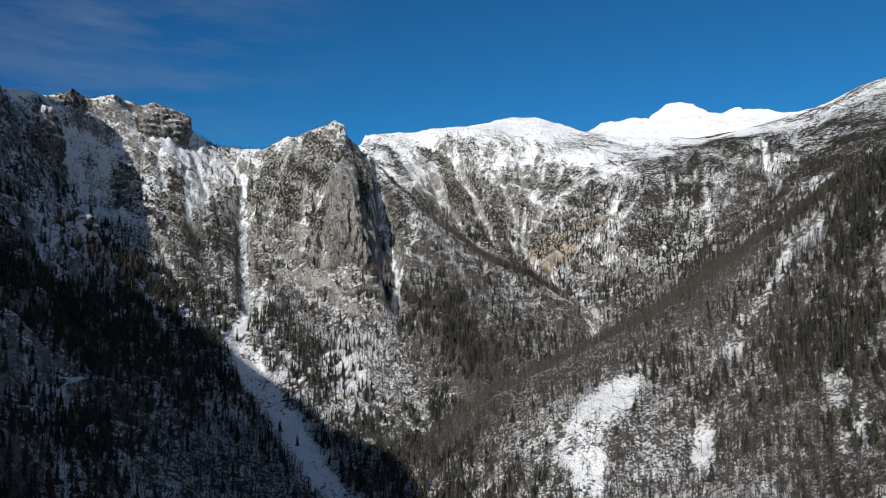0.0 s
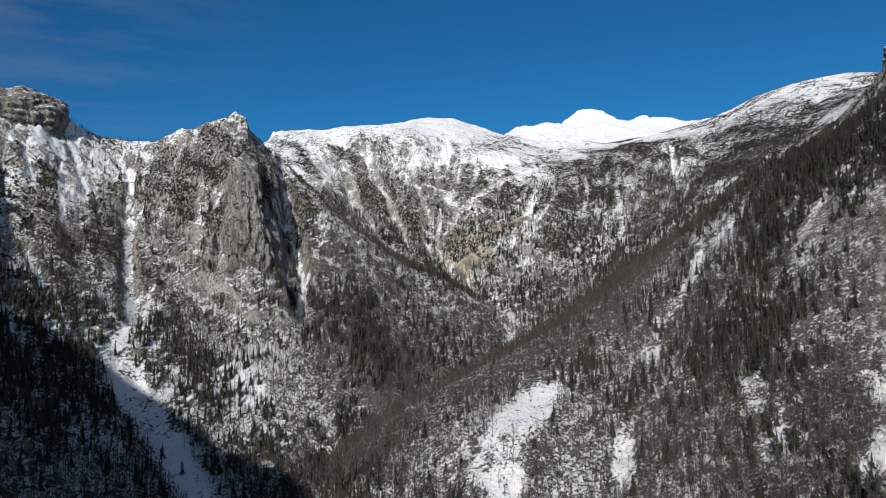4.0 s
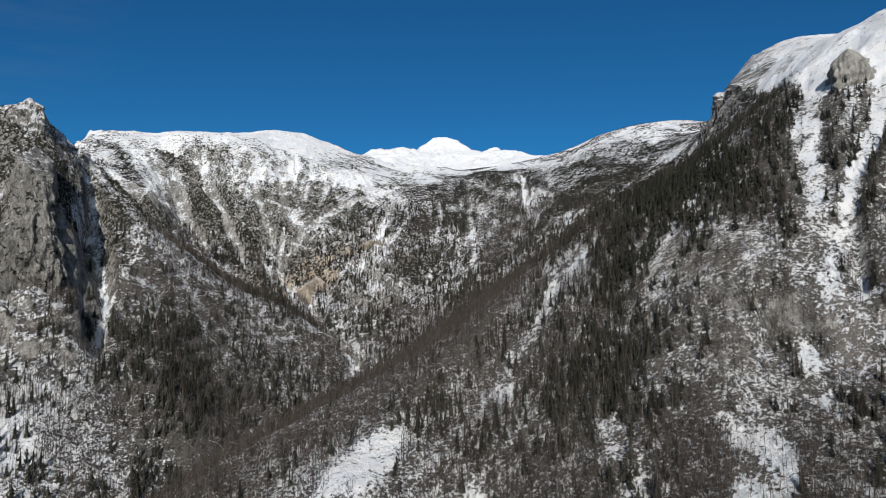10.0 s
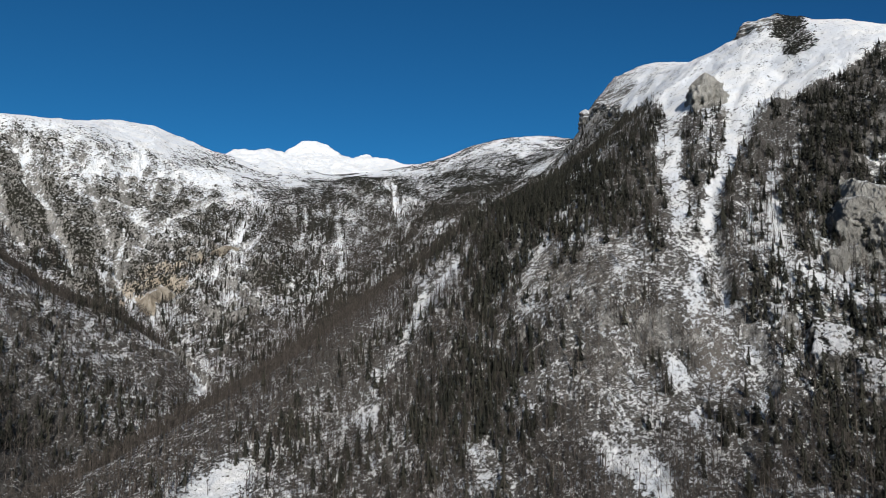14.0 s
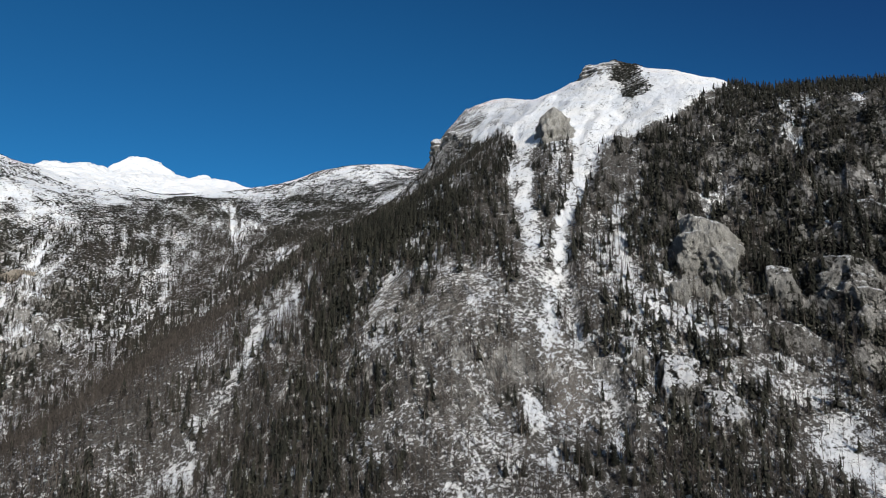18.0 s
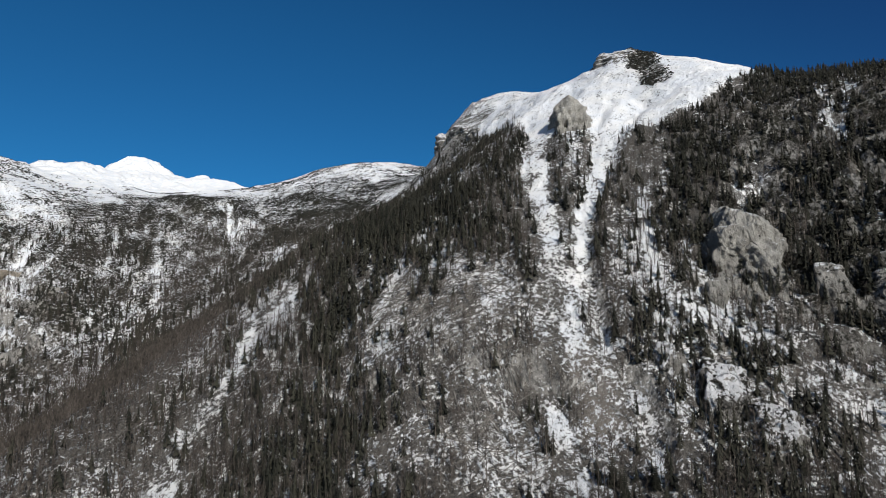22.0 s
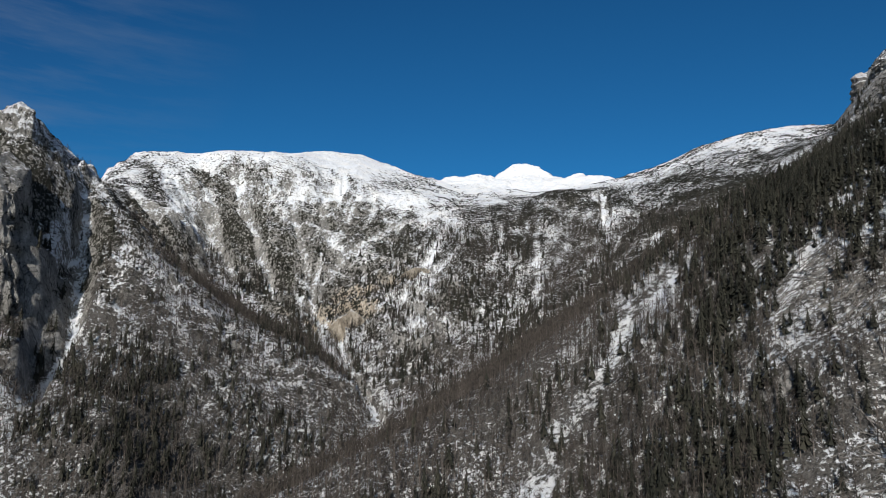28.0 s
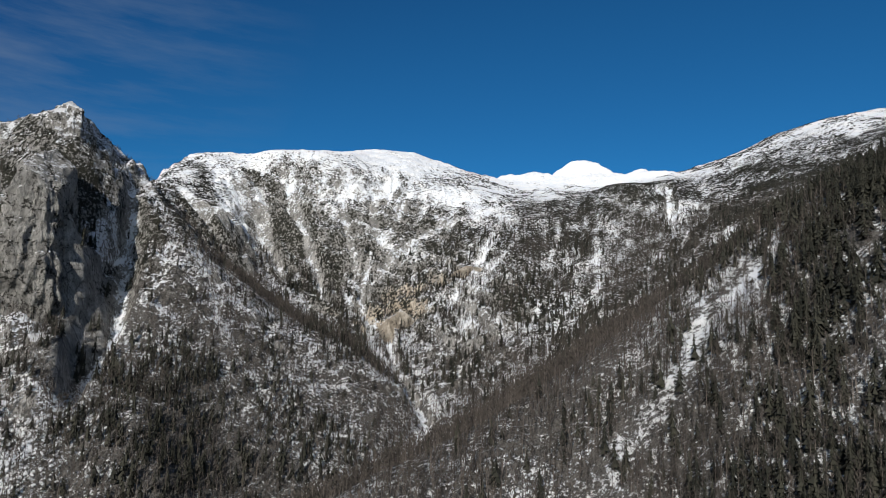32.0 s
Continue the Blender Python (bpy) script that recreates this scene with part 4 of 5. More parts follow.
def wood(name, kinds, x, y, z, h, wide, rng, materials, label, category):
    """Many trees joined into one mesh."""
    verts, slots, tints = [], [], []
    kind = rng.integers(0, len(kinds), len(x))
    for k, (tris, mats) in enumerate(kinds):
        s = np.flatnonzero(kind == k)
        if not len(s):
            continue
        turn = rng.uniform(0, 2 * math.pi, len(s))
        c, d = (np.cos(turn) * h[s] * wide[s])[:, None, None], (np.sin(turn) * h[s] * wide[s])[:, None, None]
        px = tris[None, :, :, 0] * c - tris[None, :, :, 1] * d + x[s, None, None]
        py = tris[None, :, :, 0] * d + tris[None, :, :, 1] * c + y[s, None, None]
        pz = tris[None, :, :, 2] * h[s, None, None] + z[s, None, None]
        verts.append(np.stack([px, py, pz], -1).reshape(-1, 3))
        slots.append(np.tile(mats, len(s)))
        tints.append(np.repeat(rng.uniform(0, 1, len(s)), len(tris) * 3))
    verts, slots, tints = np.concatenate(verts), np.concatenate(slots), np.concatenate(tints)
    me = sheet(name, verts, np.arange(len(verts)).reshape(-1, 3), materials, {"tint": tints}, flat=True)
    me.polygons.foreach_set("material_index", slots.astype(np.int32))
    return tagged(new(name, me), label, category, kind="stuff")


rng = np.random.default_rng(5)
SPRUCES = [spruce_far(rng) for _ in range(6)]
BEECHES = [bare_far(rng, 6, False, 2, 0.016, 0.023) for _ in range(8)]
LARCHES = [bare_far(rng, 7, True, 2, 0.017, 0.024) for _ in range(6)]
SPRUCES_FINE = [spruce_far(rng, 10, 5) for _ in range(6)]
BEECHES_FINE = [bare_far(rng, 14, False, 3, 0.008, 0.0095) for _ in range(8)]
LARCHES_FINE = [bare_far(rng, 18, True, 2, 0.009, 0.011) for _ in range(6)]
SHRUBS = [shrub_far(rng) for _ in range(5)]

STEP = 3.15
gx, gy = np.meshgrid(np.arange(-470, 760, STEP), np.arange(132, 1330, STEP))
gx, gy = (gx + rng.uniform(-0.48, 0.48, gx.shape) * STEP).ravel(), (gy + rng.uniform(-0.48, 0.48, gy.shape) * STEP).ravel()
gz, gs = pick(Z, gx, gy), pick(SLOPE, gx, gy)
warp = 14 * layers(gx, gy, 45, 3, 61)
near_east = (gx > 330 - 0.15 * (gy - 400)) & (gy < 720) & (gx + 0.35 * gy > 470)
ridge_east = near_east & (gy < 400)
limit = np.where(ridge_east, 262, np.where(near_east, 212 + 34 * smooth(gy, 520, 580), 118 + 75 * smooth(gx, 200, 420)))
limit = np.where(gx < -90, 205, limit)
fit_ = (1 - smooth(gs, 1.5, 2.3)) * (1 - smooth(gz + warp, limit - 22, limit + 16))
fit_ *= 1 - inside(gx + 0.6 * warp, gy - 0.6 * warp, SNOWFIELD)
for name, line in SNOW_LINES.items():
    fit_ *= 1 - np.clip(1.25 * near_line(gx + 0.3 * warp, gy - 0.3 * warp, line), 0, 0.985 if name in ("chute_west", "chute_east", "fan") else 0.80 if name in ("east_patch", "streak", "log_snow", "side_streak") else 0.45 if name in ("chute_g", "chute_k", "chute_l", "notch_gully") else 0.92)
fit_ *= 1 - 0.96 * near_line(gx, gy, HEATH)
for line in THROWS:
    fit_ *= 1 - (0.88 - 0.55 * smooth(layers(gx, gy, 24, 3, 73), 0.0, 0.3)) * near_line(gx + 0.8 * warp, gy, list(line))
fit_ *= 1 - 0.8 * pick(runnel * wall, gx, gy) * smooth(gz, -40, 60)
gaps = layers(gx, gy, 38, 3, 71)
fit_ *= 0.42 + 0.58 * smooth(gaps, -0.42, 0.05)
band = near_line(gx, gy, SPUR_WOOD)
stream_wood = near_line(gx + 0.6 * warp, gy, STREAM_WOOD)
fit_ = np.maximum(fit_, 0.95 * np.maximum(band, 0.72 * stream_wood))
back_side = smooth(gy, 850, 960) * (gx > 120)
fit_ *= 1 - 0.08 * back_side
belt = near_line(gx, gy, [(640, 690, 40), (600, 610, 40), (575, 465, 50), (540, 490, 60), (505, 550, 62), (466, 600, 58), (413, 625, 50), (340, 630, 40)])
belt = np.maximum(belt, near_line(gx + warp, gy, [(470, 510, 50), (410, 535, 50), (362, 530, 42)]))
fit_ = np.maximum(fit_, 0.74 * smooth(gaps, -0.45, 0.1) * smooth(belt, 0.1, 0.7) * (gz + 0.5 * warp < 212 + 34 * smooth(gy, 520, 580)) * (1 - smooth(gs, 1.6, 2.2)) * (1 - inside(gx, gy, SNOWFIELD)))
fit_ = np.maximum(fit_, 0.98 * ridge_east * (gx > 470) * (1 - smooth(gs, 2.1, 2.9)) * (1 - inside(gx + 0.6 * warp, gy, SNOWFIELD)) * smooth(gaps, -0.6, -0.2))
side_wood = near_line(gx + warp, gy, [(450, 545, 62), (360, 570, 58), (300, 530, 52), (262, 470, 48), (300, 430, 30)])
fit_ = np.maximum(fit_, 0.95 * side_wood * smooth(gaps, -0.5, -0.05) * (1 - 0.9 * near_line(gx + 0.5 * warp, gy - 0.5 * warp, SNOW_LINES["streak"])))
foot = near_line(gx + warp, gy, [(-175, 645, 50), (-95, 600, 60), (-40, 600, 45)]) * (1 - near_line(gx, gy, SNOW_LINES["fan"]))
fit_ = np.maximum(fit_, 0.48 * foot * smooth(gaps, -0.5, 0.0))
flank = near_line(gx, gy, [(475, 385, 34), (448, 340, 34), (432, 300, 32), (420, 262, 24)])
fit_ = np.maximum(fit_, 0.68 * flank * smooth(gaps, -0.5, 0.0) * (1 - near_line(gx, gy, SNOW_LINES["chute_east"])))
knoll_wood = near_line(gx + 0.5 * warp, gy, [(-50, 890, 20), (-28, 850, 34), (-25, 790, 32), (0, 860, 34)])
fit_ = np.maximum(fit_, 0.62 * knoll_wood * smooth(gaps, -0.4, 0.1) * (1 - smooth(gs, 2.4, 3.2)))
crest_wood = near_line(gx + 0.4 * warp, gy, CREST_WOOD)
fit_ = np.maximum(fit_, 0.92 * crest_wood * smooth(gaps, -0.6, -0.1))
larch_zone = near_line(gx + 0.5 * warp, gy, [(585, 398, 20), (550, 392, 26), (515, 382, 27), (480, 370, 22), (450, 360, 16)])
fit_ *= 1 - 0.15 * larch_zone
for name in ("chute_west", "chute_east", "track", "ledge_snow", "strip_west", "strip_east"):
    fit_ *= 1 - np.clip(1.3 * near_line(gx + 0.12 * warp, gy - 0.12 * warp, SNOW_LINES[name]), 0, 0.80 if name in ("track", "ledge_snow") else 0.97)
close = (np.hypot(gx - 385, gy - 350) < 235) & (gx > 150)
fit_ *= np.where(close, 1.0, 0.86)
fit_ *= np.where((gy < 390) & (gx < 190) & (gx > -150), 0.45, 1.0)
fit_ = np.maximum(fit_, 0.42 * np.exp(-(((gx + 170) / 55) ** 2 + ((gy - 862) / 48) ** 2)) * (1 - smooth(gs, 2.6, 3.4)) * smooth(gaps, -0.3, 0.2) * (gz < 188))
left_foot = smooth(-gx, 150, 230) * (1 - smooth(gz, 20, 90)) * (gy < 700) * (1 - near_line(gx, gy, SNOW_LINES['fan'])) * (1 - 0.6 * near_line(gx, gy, SNOW_LINES['west_chute']))
fit_ = np.maximum(fit_, 0.42 * left_foot * (0.35 + 0.65 * smooth(gaps, -0.4, 0.1)) * (1 - smooth(gs, 2.2, 3.0)))
fit_ *= 1 - 0.35 * smooth(-gx, 230, 300) * smooth(gz, 30, 100)
keep = (rng.uniform(0, 1, gx.shape) < fit_) & (gz < 300)
gx, gy, gz, gs, band, warp = gx[keep], gy[keep], gz[keep], gs[keep], band[keep], warp[keep]
ridge_east, near_east, belt, close, flank, foot, side_wood = ridge_east[keep], near_east[keep], belt[keep], close[keep], flank[keep], foot[keep], side_wood[keep]
larch_zone, stream_wood, crest_wood = larch_zone[keep], stream_wood[keep], crest_wood[keep]

dark = 0.10 + 0.55 * layers(gx, gy, 60, 3, 81) + 0.14 * smooth(gx, 330, 470) * (gy < 700) + 0.34 * ridge_east * (gx > 470)
dark += 0.22 * np.exp(-((gx + 120) / 60) ** 2) * smooth(gy, 800, 860) + 0.25 * np.exp(-(((gx - 250) / 60) ** 2 + ((gy - 440) / 60) ** 2))
dark += 0.27 * smooth(belt, 0.1, 0.6) + 0.22 * flank + 0.22 * foot + 0.10 * side_wood + 0.30 * smooth(-gx, 150, 230) * (gy < 700) + 0.18 * stream_wood + 0.30 * crest_wood
dark = np.clip(dark, 0.03, 0.92) * (1 - 0.93 * band) * (1 - 0.75 * larch_zone)
roll = rng.uniform(0, 1, gx.shape)
kind = np.where(roll < dark, 0, np.where(rng.uniform(0, 1, gx.shape) < 0.15 + 0.7 * smooth(gx, 300, 480) * (gy < 720) + 0.3 * smooth(gz, 40, 120), 1, 2))
tall = np.where(kind == 0, rng.uniform(8, 18, gx.shape), np.where(kind == 1, rng.uniform(8, 15, gx.shape), rng.uniform(8.5, 15.5, gx.shape)))
tall *= 1 - 0.38 * smooth(gz, 60, 200) - 0.2 * (gx < -90) * smooth(gz, 90, 180)
wide = rng.uniform(0.85, 1.2, gx.shape) * (1 + 0.15 * ridge_east * (gx > 470) + 0.12 * smooth(belt, 0.1, 0.6))

# the trees of one stretch of the lower slope stand singly
single = np.argsort(np.hypot(gx - 318, gy - 322))[:300]
rest = np.ones(len(gx), bool)
rest[single] = False
for k, (name, kinds, fine_kinds, mats, label, category) in enumerate((
        ("spruce_forest", SPRUCES, SPRUCES_FINE, [BARK, NEEDLES], "dark green spruces scattered over the snowy mountain slopes", "spruce forest"),
        ("larch_forest", LARCHES, LARCHES_FINE, [BARK, LARCH], "bare brown larches on the upper slopes above the valley", "larch forest"),
        ("beech_forest", BEECHES, BEECHES_FINE, [BARK, TWIGS], "leafless grey-brown beech forest on the snowy valley sides", "beech forest"))):
    s = np.flatnonzero((kind == k) & rest & ~close)
    wood(name, kinds, gx[s], gy[s], gz[s] - 0.3, tall[s], wide[s], rng, mats, label, category)
    s = np.flatnonzero((kind == k) & rest & close)
    wood(name, fine_kinds, gx[s], gy[s], gz[s] - 0.3, tall[s], wide[s], rng, mats, label, category)

# dwarf pine on the high walls
px, py = rng.uniform(-460, 930, 150000), rng.uniform(560, 1420, 150000)
pz, ps = pick(Z, px, py), pick(SLOPE, px, py)
ok = smooth(pz, 30, 110) * (1 - smooth(pz + 22 * layers(px, py, 60, 3, 91), 235 + 45 * smooth(px, 200, 330) + 50 * smooth(px, 480, 620), 300 + 45 * smooth(px, 200, 330) + 50 * smooth(px, 480, 620))) * (1 - smooth(ps, 1.6, 2.6)) * smooth(layers(px, py, 55, 4, 93), -0.25, 0.12)
ok = np.maximum(ok, 0.32 * (px < -230) * smooth(pz, -40, 20) * (1 - smooth(ps, 2.0, 3.0)))
ok = np.maximum(ok, 0.7 * np.exp(-(((px + 160) / 60) ** 2 + ((py - 870) / 60) ** 2)) * (1 - smooth(ps, 2.8, 3.6)))
ok *= 0.35 + 0.65 * smooth(pick(ribs, px, py), -0.2, 0.1)
ok *= 1 - inside(px, py, SNOWFIELD)
ok *= 1 - pick(runnel * wall, px, py)
for line in SNOW_LINES.values():
    ok *= 1 - near_line(px, py, line)
s = np.flatnonzero(rng.uniform(0, 1, px.shape) < ok)
hx, hy = rng.uniform(600, 730, 7000), rng.uniform(390, 490, 7000)
on = rng.uniform(0, 1, 7000) < 0.75 * pick(summit, hx, hy) * smooth(layers(hx, hy, 12, 3, 95), -0.4, 0.1)
px, py, pz = np.append(px[s], hx[on]), np.append(py[s], hy[on]), np.append(pz[s], pick(Z, hx[on], hy[on]))
s = np.arange(len(px))
size = rng.uniform(1.6, 4.2, len(s))
wood("dwarf_pine_scrub", SHRUBS, px[s], py[s], pz[s] - 0.15, size, np.full(len(s), 1.0), rng, [PINE, PINE], "dark dwarf pine cushions over the snowy rock walls", "dwarf pine")

# brushwood and saplings on the open lower slope
bx, by = rng.uniform(260, 470, 15000), rng.uniform(200, 540, 15000)
bs = pick(SLOPE, bx, by)
ok = (1 - smooth(bs, 1.6, 2.2)) * (0.25 + 0.75 * smooth(layers(bx, by, 18, 3, 111), -0.2, 0.3))
for name, line in SNOW_LINES.items():
    ok *= 1 - 0.5 * near_line(bx, by, line)
s = np.flatnonzero(rng.uniform(0, 1, bx.shape) < ok)
TUFTS = [bare_far(rng, 6, False, 1, 0.012, 0.010) for _ in range(5)]
wood("brushwood", TUFTS, bx[s], by[s], pick(Z, bx[s], by[s]) - 0.1, rng.uniform(1.0, 3.6, len(s)), rng.uniform(1.2, 2.2, len(s)), rng, [BARK, TWIGS],
     "low leafless brushwood and saplings on the snowy slope", "brushwood")


# ---- single trees on the lower slope ----
def part(name, me, parent, label=""):
    ob = new(name, me)
    ob.parent = parent
    return tagged(ob, label) if label else ob


def stem_mesh(name, r, h, bends, material, sides=6):
    rings, faces = [], []
    for k, (dx, dy) in enumerate(bends):
        f = k / (len(bends) - 1)
        q = r * (1 - 0.93 * f) * (1.35 if k == 0 else 1)
        rings += [(dx + q * math.cos(2 * math.pi * j / sides), dy + q * math.sin(2 * math.pi * j / sides), h * f - (0.5 if k == 0 else 0)) for j in range(sides)]
    for k in range(len(bends) - 1):
        for j in range(sides):
            a, b = k * sides + j, k * sides + (j + 1) % sides
            faces.append((a, b, b + sides, a + sides))
    return sheet(name, np.array(rings), np.array(faces), material, {"tint": np.full(len(rings), 0.5)})


def twig_mesh(name, tris, material, rng):
    tris = np.array(tris).reshape(-1, 3)
    return sheet(name, tris, np.arange(len(tris)).reshape(-1, 3), material, {"tint": np.full(len(tris), rng.uniform(0.2, 0.9))}, flat=True)


def spruce_near(rng):
    h = 15.0
    bends = [(0.12 * math.sin(k), 0.12 * math.cos(1.7 * k), ) for k in range(5)]
    tris, whorls = [], 17
    for k in range(whorls):
        z = h * (0.10 + 0.87 * (k / whorls) ** 0.95)
        reach = 2.5 * (1 - 0.93 * k / whorls) * rng.uniform(0.8, 1.12) + 0.12
        count = 8 if k < 12 else 5
        for j in range(count):
            a = 2.4 * k + 2 * math.pi * (j + rng.uniform(-0.3, 0.3)) / count
            d, s = np.array([math.cos(a), math.sin(a), 0]), np.array([-math.sin(a), math.cos(a), 0])
            q = reach * rng.uniform(0.65, 1.15)
            root, mid, tip = np.array([0, 0, z + 0.25]), d * q * 0.55 + np.array([0, 0, z - 0.05]), d * q + np.array([0, 0, z - 0.42 * q])
            w = 0.30 * q + 0.06
            tris += [[root, mid - s * w, mid + s * w], [mid - s * w, tip, mid + s * w]]
            for e in (-1, 1):
                t = mid + s * e * w * 1.5 + d * 0.25 * q + np.array([0, 0, -0.34 * q])
                tris.append([mid, t, mid + s * e * w * 0.4 + d * 0.3 * q])
    return stem_mesh("trunk", 0.19, h, bends, BARK), twig_mesh("crown", tris, NEEDLES, rng)


def bare_near(rng, conical):
    h, tris = 13.0, []
    bends = [(0.0, 0.0)] + [(rng.uniform(-0.2, 0.2), rng.uniform(-0.2, 0.2)) for _ in range(4)]

    def limb(a, b, w, depth):
        for side in (unit(np.cross(b - a, [0.3, 0.2, 1.0])), unit(np.cross(b - a, [1.0, -0.4, 0.1]))):
            tris.append(sliver(a, b, w, side))
        if depth:
            for _ in range(4 if depth == 2 else 3):
                m = a + (b - a) * rng.uniform(0.25, 0.95)
                n_ = np.linalg.norm(b - a) * rng.uniform(0.35, 0.6)
                way_ = unit(unit(b - a) + rng.normal(size=3) * 0.55 + np.array([0, 0, 0.0 if conical else 0.35]))
                limb(m, m + way_ * n_, w * 0.55, depth - 1)
    count = 20 if conical else 13
    for k in range(count):
        f = (0.14 if conical else 0.32) + (0.8 if conical else 0.6) * k / count
        a = 2.4 * k + rng.uniform(-0.3, 0.3)
        reach = (2.0 * (1.05 - f) + 0.2) if conical else 3.0 * (1.2 - f * 0.75) * rng.uniform(0.7, 1.1)
        rise = rng.uniform(-0.15, 0.5) if conical else reach * rng.uniform(0.7, 1.3)
        root = np.array([0, 0, h * f])
        limb(root, root + np.array([math.cos(a) * reach, math.sin(a) * reach, rise]), 0.055, 1 if conical else 2)
    return stem_mesh("trunk", 0.17, h, bends, BARK), twig_mesh("crown", tris, LARCH if conical else TWIGS, rng)


def tree_thing(name, trunk, crown, label, category, group):
    ob = tagged(new(name), label, category, group)
    part("trunk", trunk, ob)
    part("crown", crown, ob)
    return ob


rng = np.random.default_rng(9)
models = {
    0: [tree_thing("spruce_tree", *spruce_near(rng), "dark green spruce on the snowy lower slope", "spruce", "spruces on the lower slope") for _ in range(4)],
    1: [tree_thing("larch_tree", *bare_near(rng, True), "bare brown larch with short twiggy branches", "larch", "larches on the lower slope") for _ in range(3)],
    2: [tree_thing("beech_tree", *bare_near(rng, False), "leafless grey-brown beech on the snowy lower slope", "beech", "beeches on the lower slope") for _ in range(4)]}
used = set()
for n, k in enumerate(single.tolist()):
    options = models[int(kind[k])]
    ob = options[n % len(options)]
    s = tall[k] / (15.0 if kind[k] == 0 else 13.0)
    m = pose(gx[k], gy[k], gz[k] - 0.2, rng.uniform(-3, 3), rng.uniform(-3, 3), rng.uniform(0, 360)) @ Matrix.Scale(s, 4)
    if ob.name not in used:
        used.add(ob.name)
        ob.matrix_basis = m
    else:
        made = copy_thing(ob, m)
        made.matrix_basis = m


# ---- fallen timber, boulders ----
def log_meshes(rng):
    n, sides = 7, 7
    rings, faces = [], []
    for k in range(n):
        f = k / (n - 1)
        q = 0.30 * (1 - 0.68 * f) * rng.uniform(0.92, 1.08)
        bx, bz = 0.12 * math.sin(3 * f + rng.uniform(0, 1)), 0.10 * math.sin(2.2 * f)
        rings += [(12.0 * (f - 0.5), bx + q * math.cos(2 * math.pi * j / sides), 0.1 + bz + q * math.sin(2 * math.pi * j / sides)) for j in range(sides)]
    for k in range(n - 1):
        for j in range(sides):
            a, b = k * sides + j, k * sides + (j + 1) % sides
            faces.append((a, b, b + sides, a + sides))
    trunk = sheet("trunk", np.array(rings), np.array(faces), DEADWOOD, {"tint": np.full(len(rings), rng.uniform(0.3, 1))})
    tris = []
    for k in range(16):
        root = np.array([rng.uniform(-2.5, 5.8), 0, 0.15])
        a = rng.uniform(0.1, 3.04)
        tip = root + np.array([rng.uniform(0.2, 1.2), math.cos(a) * 1.7, 0.2 + math.sin(a) * 1.5])
        for s in ([1.0, 0, 0.2], [0.1, 0.3, 1.0]):
            tris.append(sliver(root, tip, 0.05, unit(np.cross(tip - root, s))))
    for k in range(5):
        a = 2 * math.pi * k / 5 + rng.uniform(-0.3, 0.3)
        root, tip = np.array([-5.9, 0, 0.1]), np.array([-6.3, math.cos(a) * 0.9, 0.1 + math.sin(a) * 0.9])
        tris.append(sliver(root, tip, 0.16, np.array([0.0, -math.sin(a), math.cos(a)])))
    stubs = twig_mesh("crown", tris, DEADWOOD, rng)
    return trunk, stubs


def lie(x, y, a, length):
    """The pose of a log on the slope."""
    c, s = math.cos(a), math.sin(a)
    e = np.array([-0.5, 0.5]) * length
    z = pick(Z, x + c * e, y + s * e)
    return pose(x, y, float(z.mean()) + 0.15, 0, -math.degrees(math.atan2(z[1] - z[0], length)), math.degrees(a))


rng = np.random.default_rng(17)
logs = []
for line, share, base in zip(THROWS, (900, 300, 240), (-1.15, -1.05, -1.35)):
    line = list(line)
    for _ in range(share):
        k = rng.integers(0, len(line) - 1)
        f = rng.uniform(0, 1)
        (ax, ay, aw), (bx, by, bw) = line[k], line[k + 1]
        x, y = ax + (bx - ax) * f + rng.normal() * aw * 0.45, ay + (by - ay) * f + rng.normal() * aw * 0.45
        patch = float(layers(np.array([x]), np.array([y]), 22, 2, 101)[0])
        logs.append((x, y, base + 0.9 * patch + rng.normal() * 0.55, rng.uniform(7, 18)))
timber = []
for _ in range(6):
    trunk, stubs = log_meshes(rng)
    ob = tagged(new("fallen_tree"), "fallen bare grey tree trunk lying on the snowy slope", "fallen tree", "storm-felled trees on the slope")
    part("trunk", trunk, ob)
    part("crown", stubs, ob)
    timber.append(ob)
for n, (x, y, a, length) in enumerate(logs[::4][:280]):
    m = lie(x, y, a, length) @ Matrix.Scale(length / 12, 4)
    ob = timber[n % 6] if n < 6 else copy_thing(timber[n % 6], m)
    ob.matrix_basis = m
verts, tints = [], []
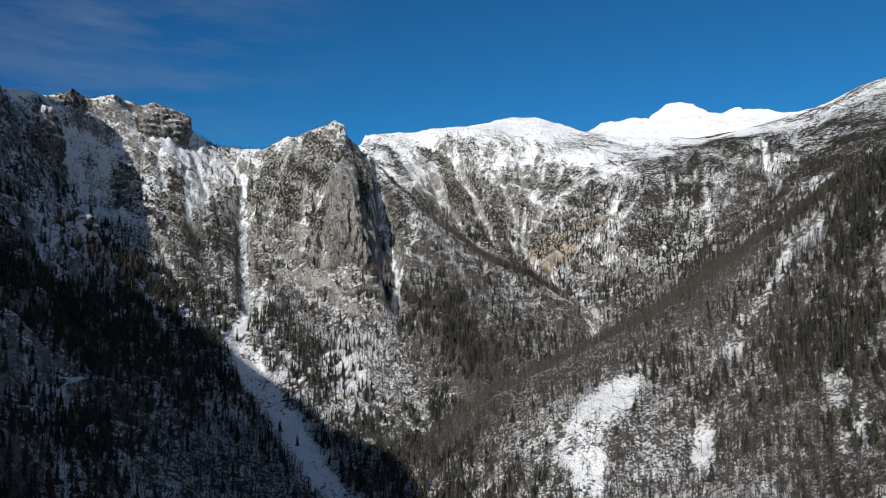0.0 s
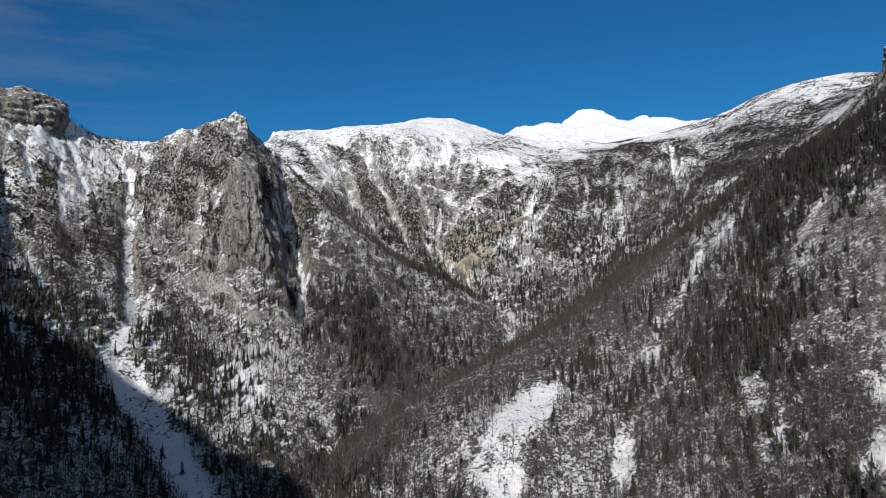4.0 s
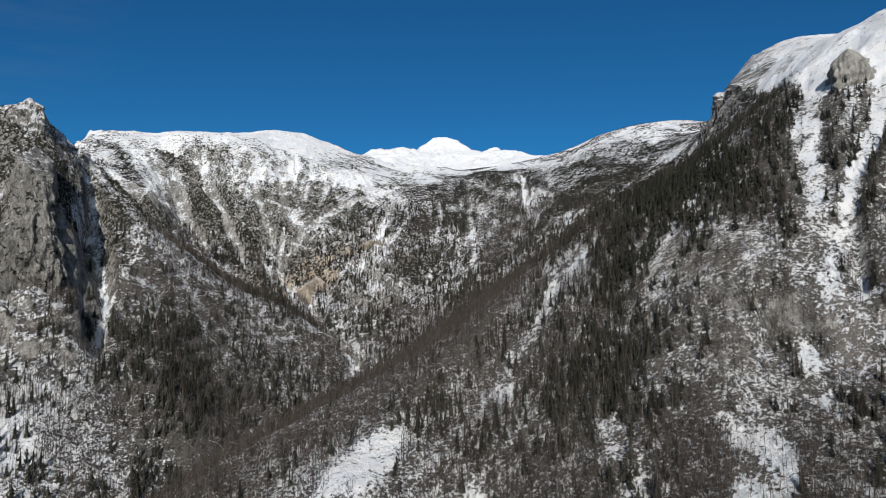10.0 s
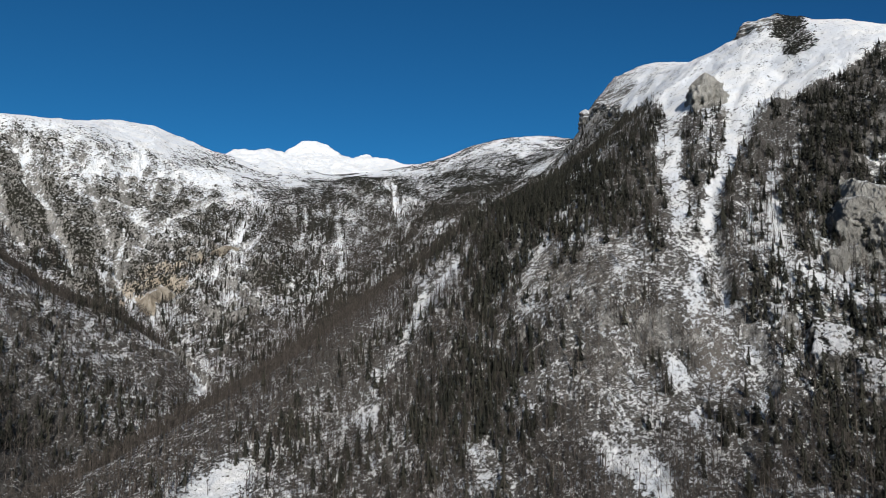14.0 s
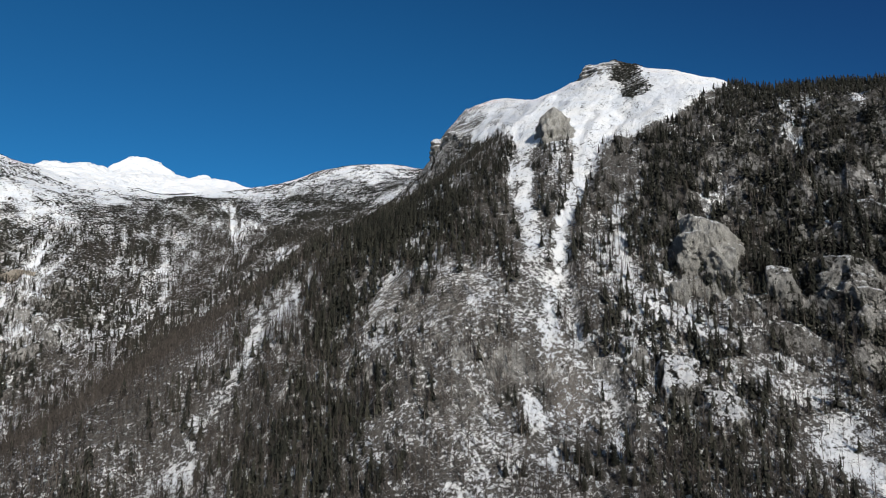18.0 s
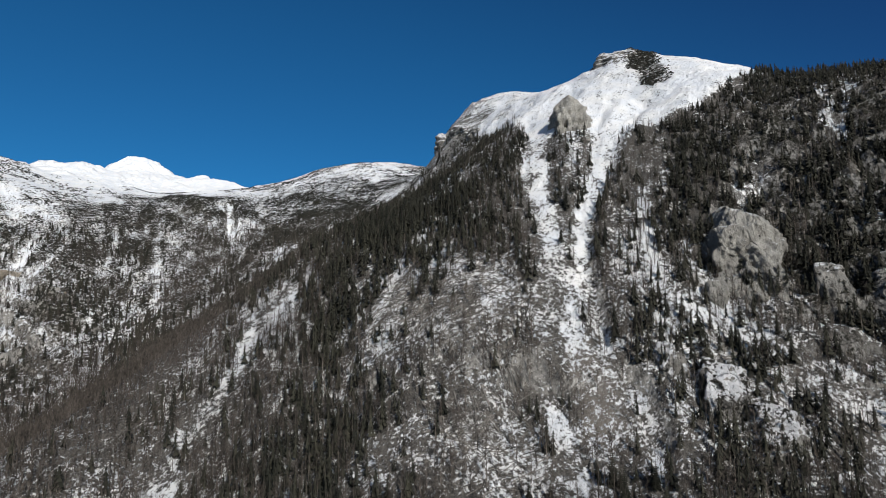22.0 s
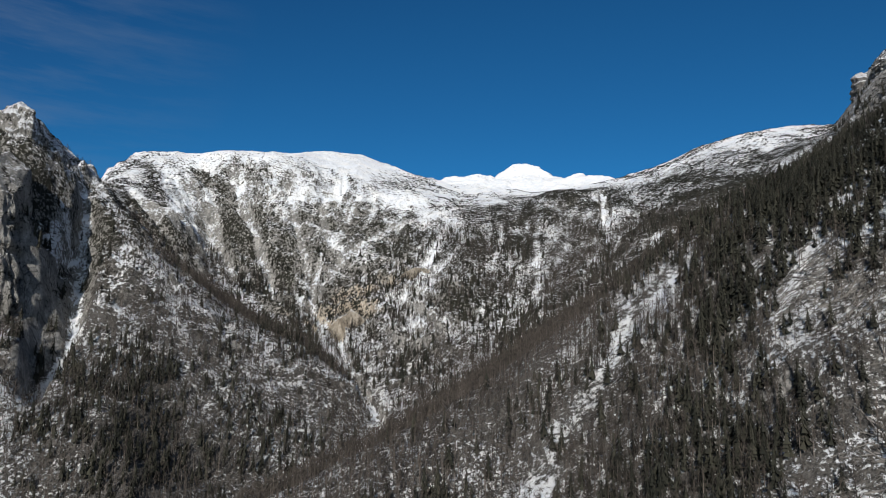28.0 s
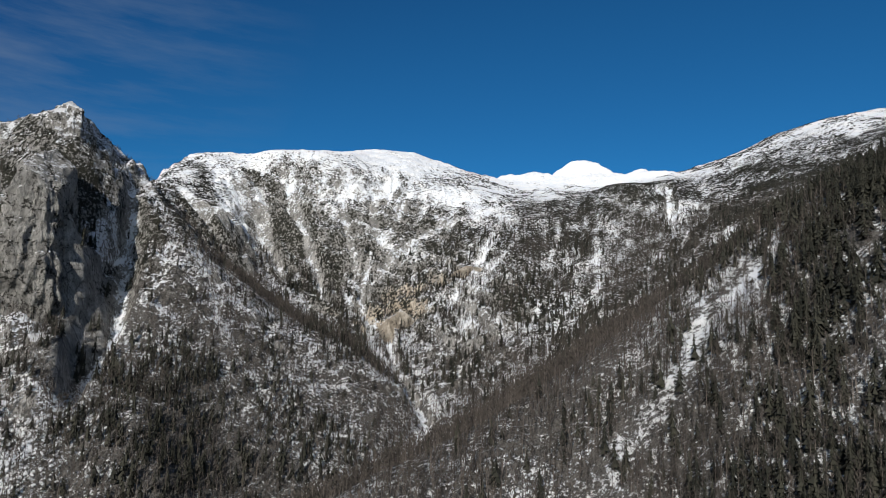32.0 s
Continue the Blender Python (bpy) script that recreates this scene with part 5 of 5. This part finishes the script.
for n, (x, y, a, length) in enumerate(logs):
    if n % 4 == 0:
        continue
    c, s = math.cos(a), math.sin(a)
    e = np.array([-0.5, 0.5]) * length
    z = pick(Z, x + c * e, y + s * e) + rng.uniform(0.1, 0.7)
    p0, p1, r = np.array([x + c * e[0], y + s * e[0], z[0]]), np.array([x + c * e[1], y + s * e[1], z[1]]), rng.uniform(0.18, 0.32)
    side, rise = np.array([-s, c, 0]) * r, np.array([0, 0, r])
    foot = [p0 + side - rise * 0.6, p0 - side - rise * 0.6, p0 + rise]
    for k in range(3):
        verts += [foot[k], foot[(k + 1) % 3], p1]
    verts += [foot[2], foot[1], foot[0]]
    for _ in range(5):
        m_ = p0 + (p1 - p0) * rng.uniform(0.35, 0.95)
        verts += sliver(m_, m_ + np.array([c, s, 0.2]) * rng.uniform(0.2, 0.9) + rng.normal(size=3) * np.array([0.7, 0.7, 0.5]) + np.array([0, 0, 0.5]), 0.06, unit(rng.normal(size=3)))
    tints += [rng.uniform(0, 1)] * (27)
verts = np.array(verts)
tagged(new("fallen_timber", sheet("fallen_timber", verts, np.arange(len(verts)).reshape(-1, 3), DEADWOOD, {"tint": np.array(tints)}, flat=True)),
       "tangled grey storm-felled trunks across the snowy slope", "fallen timber", kind="stuff")


def boulder_mesh(seed):
    own = np.random.default_rng(seed)
    bm = bmesh.new()
    bmesh.ops.create_icosphere(bm, subdivisions=2, radius=1)
    cuts = [(unit(own.normal(size=3)), own.uniform(0.55, 0.9)) for _ in range(9)]
    for v in bm.verts:
        d = np.array(v.co)
        r = min([1.0] + [q / max(float(n_ @ d), 0.05) for n_, q in cuts if n_ @ d > 0.05])
        v.co = Vector(d * r * (1 + 0.09 * own.normal()))
        v.co.z *= 0.75
    me = bpy.data.meshes.new("boulder")
    bm.to_mesh(me)
    bm.free()
    me.materials.append(LIMESTONE)
    return me


rocks = [boulder_mesh(200 + k) for k in range(6)]
spots = []
for name, count in (("fan", 150), ("clearing", 26), ("chute_west", 46), ("stream", 30)):
    line = SNOW_LINES[name]
    for _ in range(count):
        k = rng.integers(0, len(line) - 1)
        f = rng.uniform(0, 1)
        (ax, ay, aw), (bx, by, bw) = line[k], line[k + 1]
        spots.append((ax + (bx - ax) * f + rng.normal() * aw * 0.5, ay + (by - ay) * f + rng.normal() * aw * 0.5))
for n, (x, y) in enumerate(spots):
    s = min(2.0, 0.35 + 0.45 * rng.gamma(1.5, 0.8))
    ob = new("boulder", rocks[n % 6])
    ob.matrix_basis = pose(x, y, float(pick(Z, np.array([x]), np.array([y]))[0]) + 0.15 * s, 0, 0, rng.uniform(0, 360)) @ Matrix.Scale(s, 4)
    tagged(ob, "grey limestone boulder lying in the snow", "boulder", "boulders in the snowy gullies")
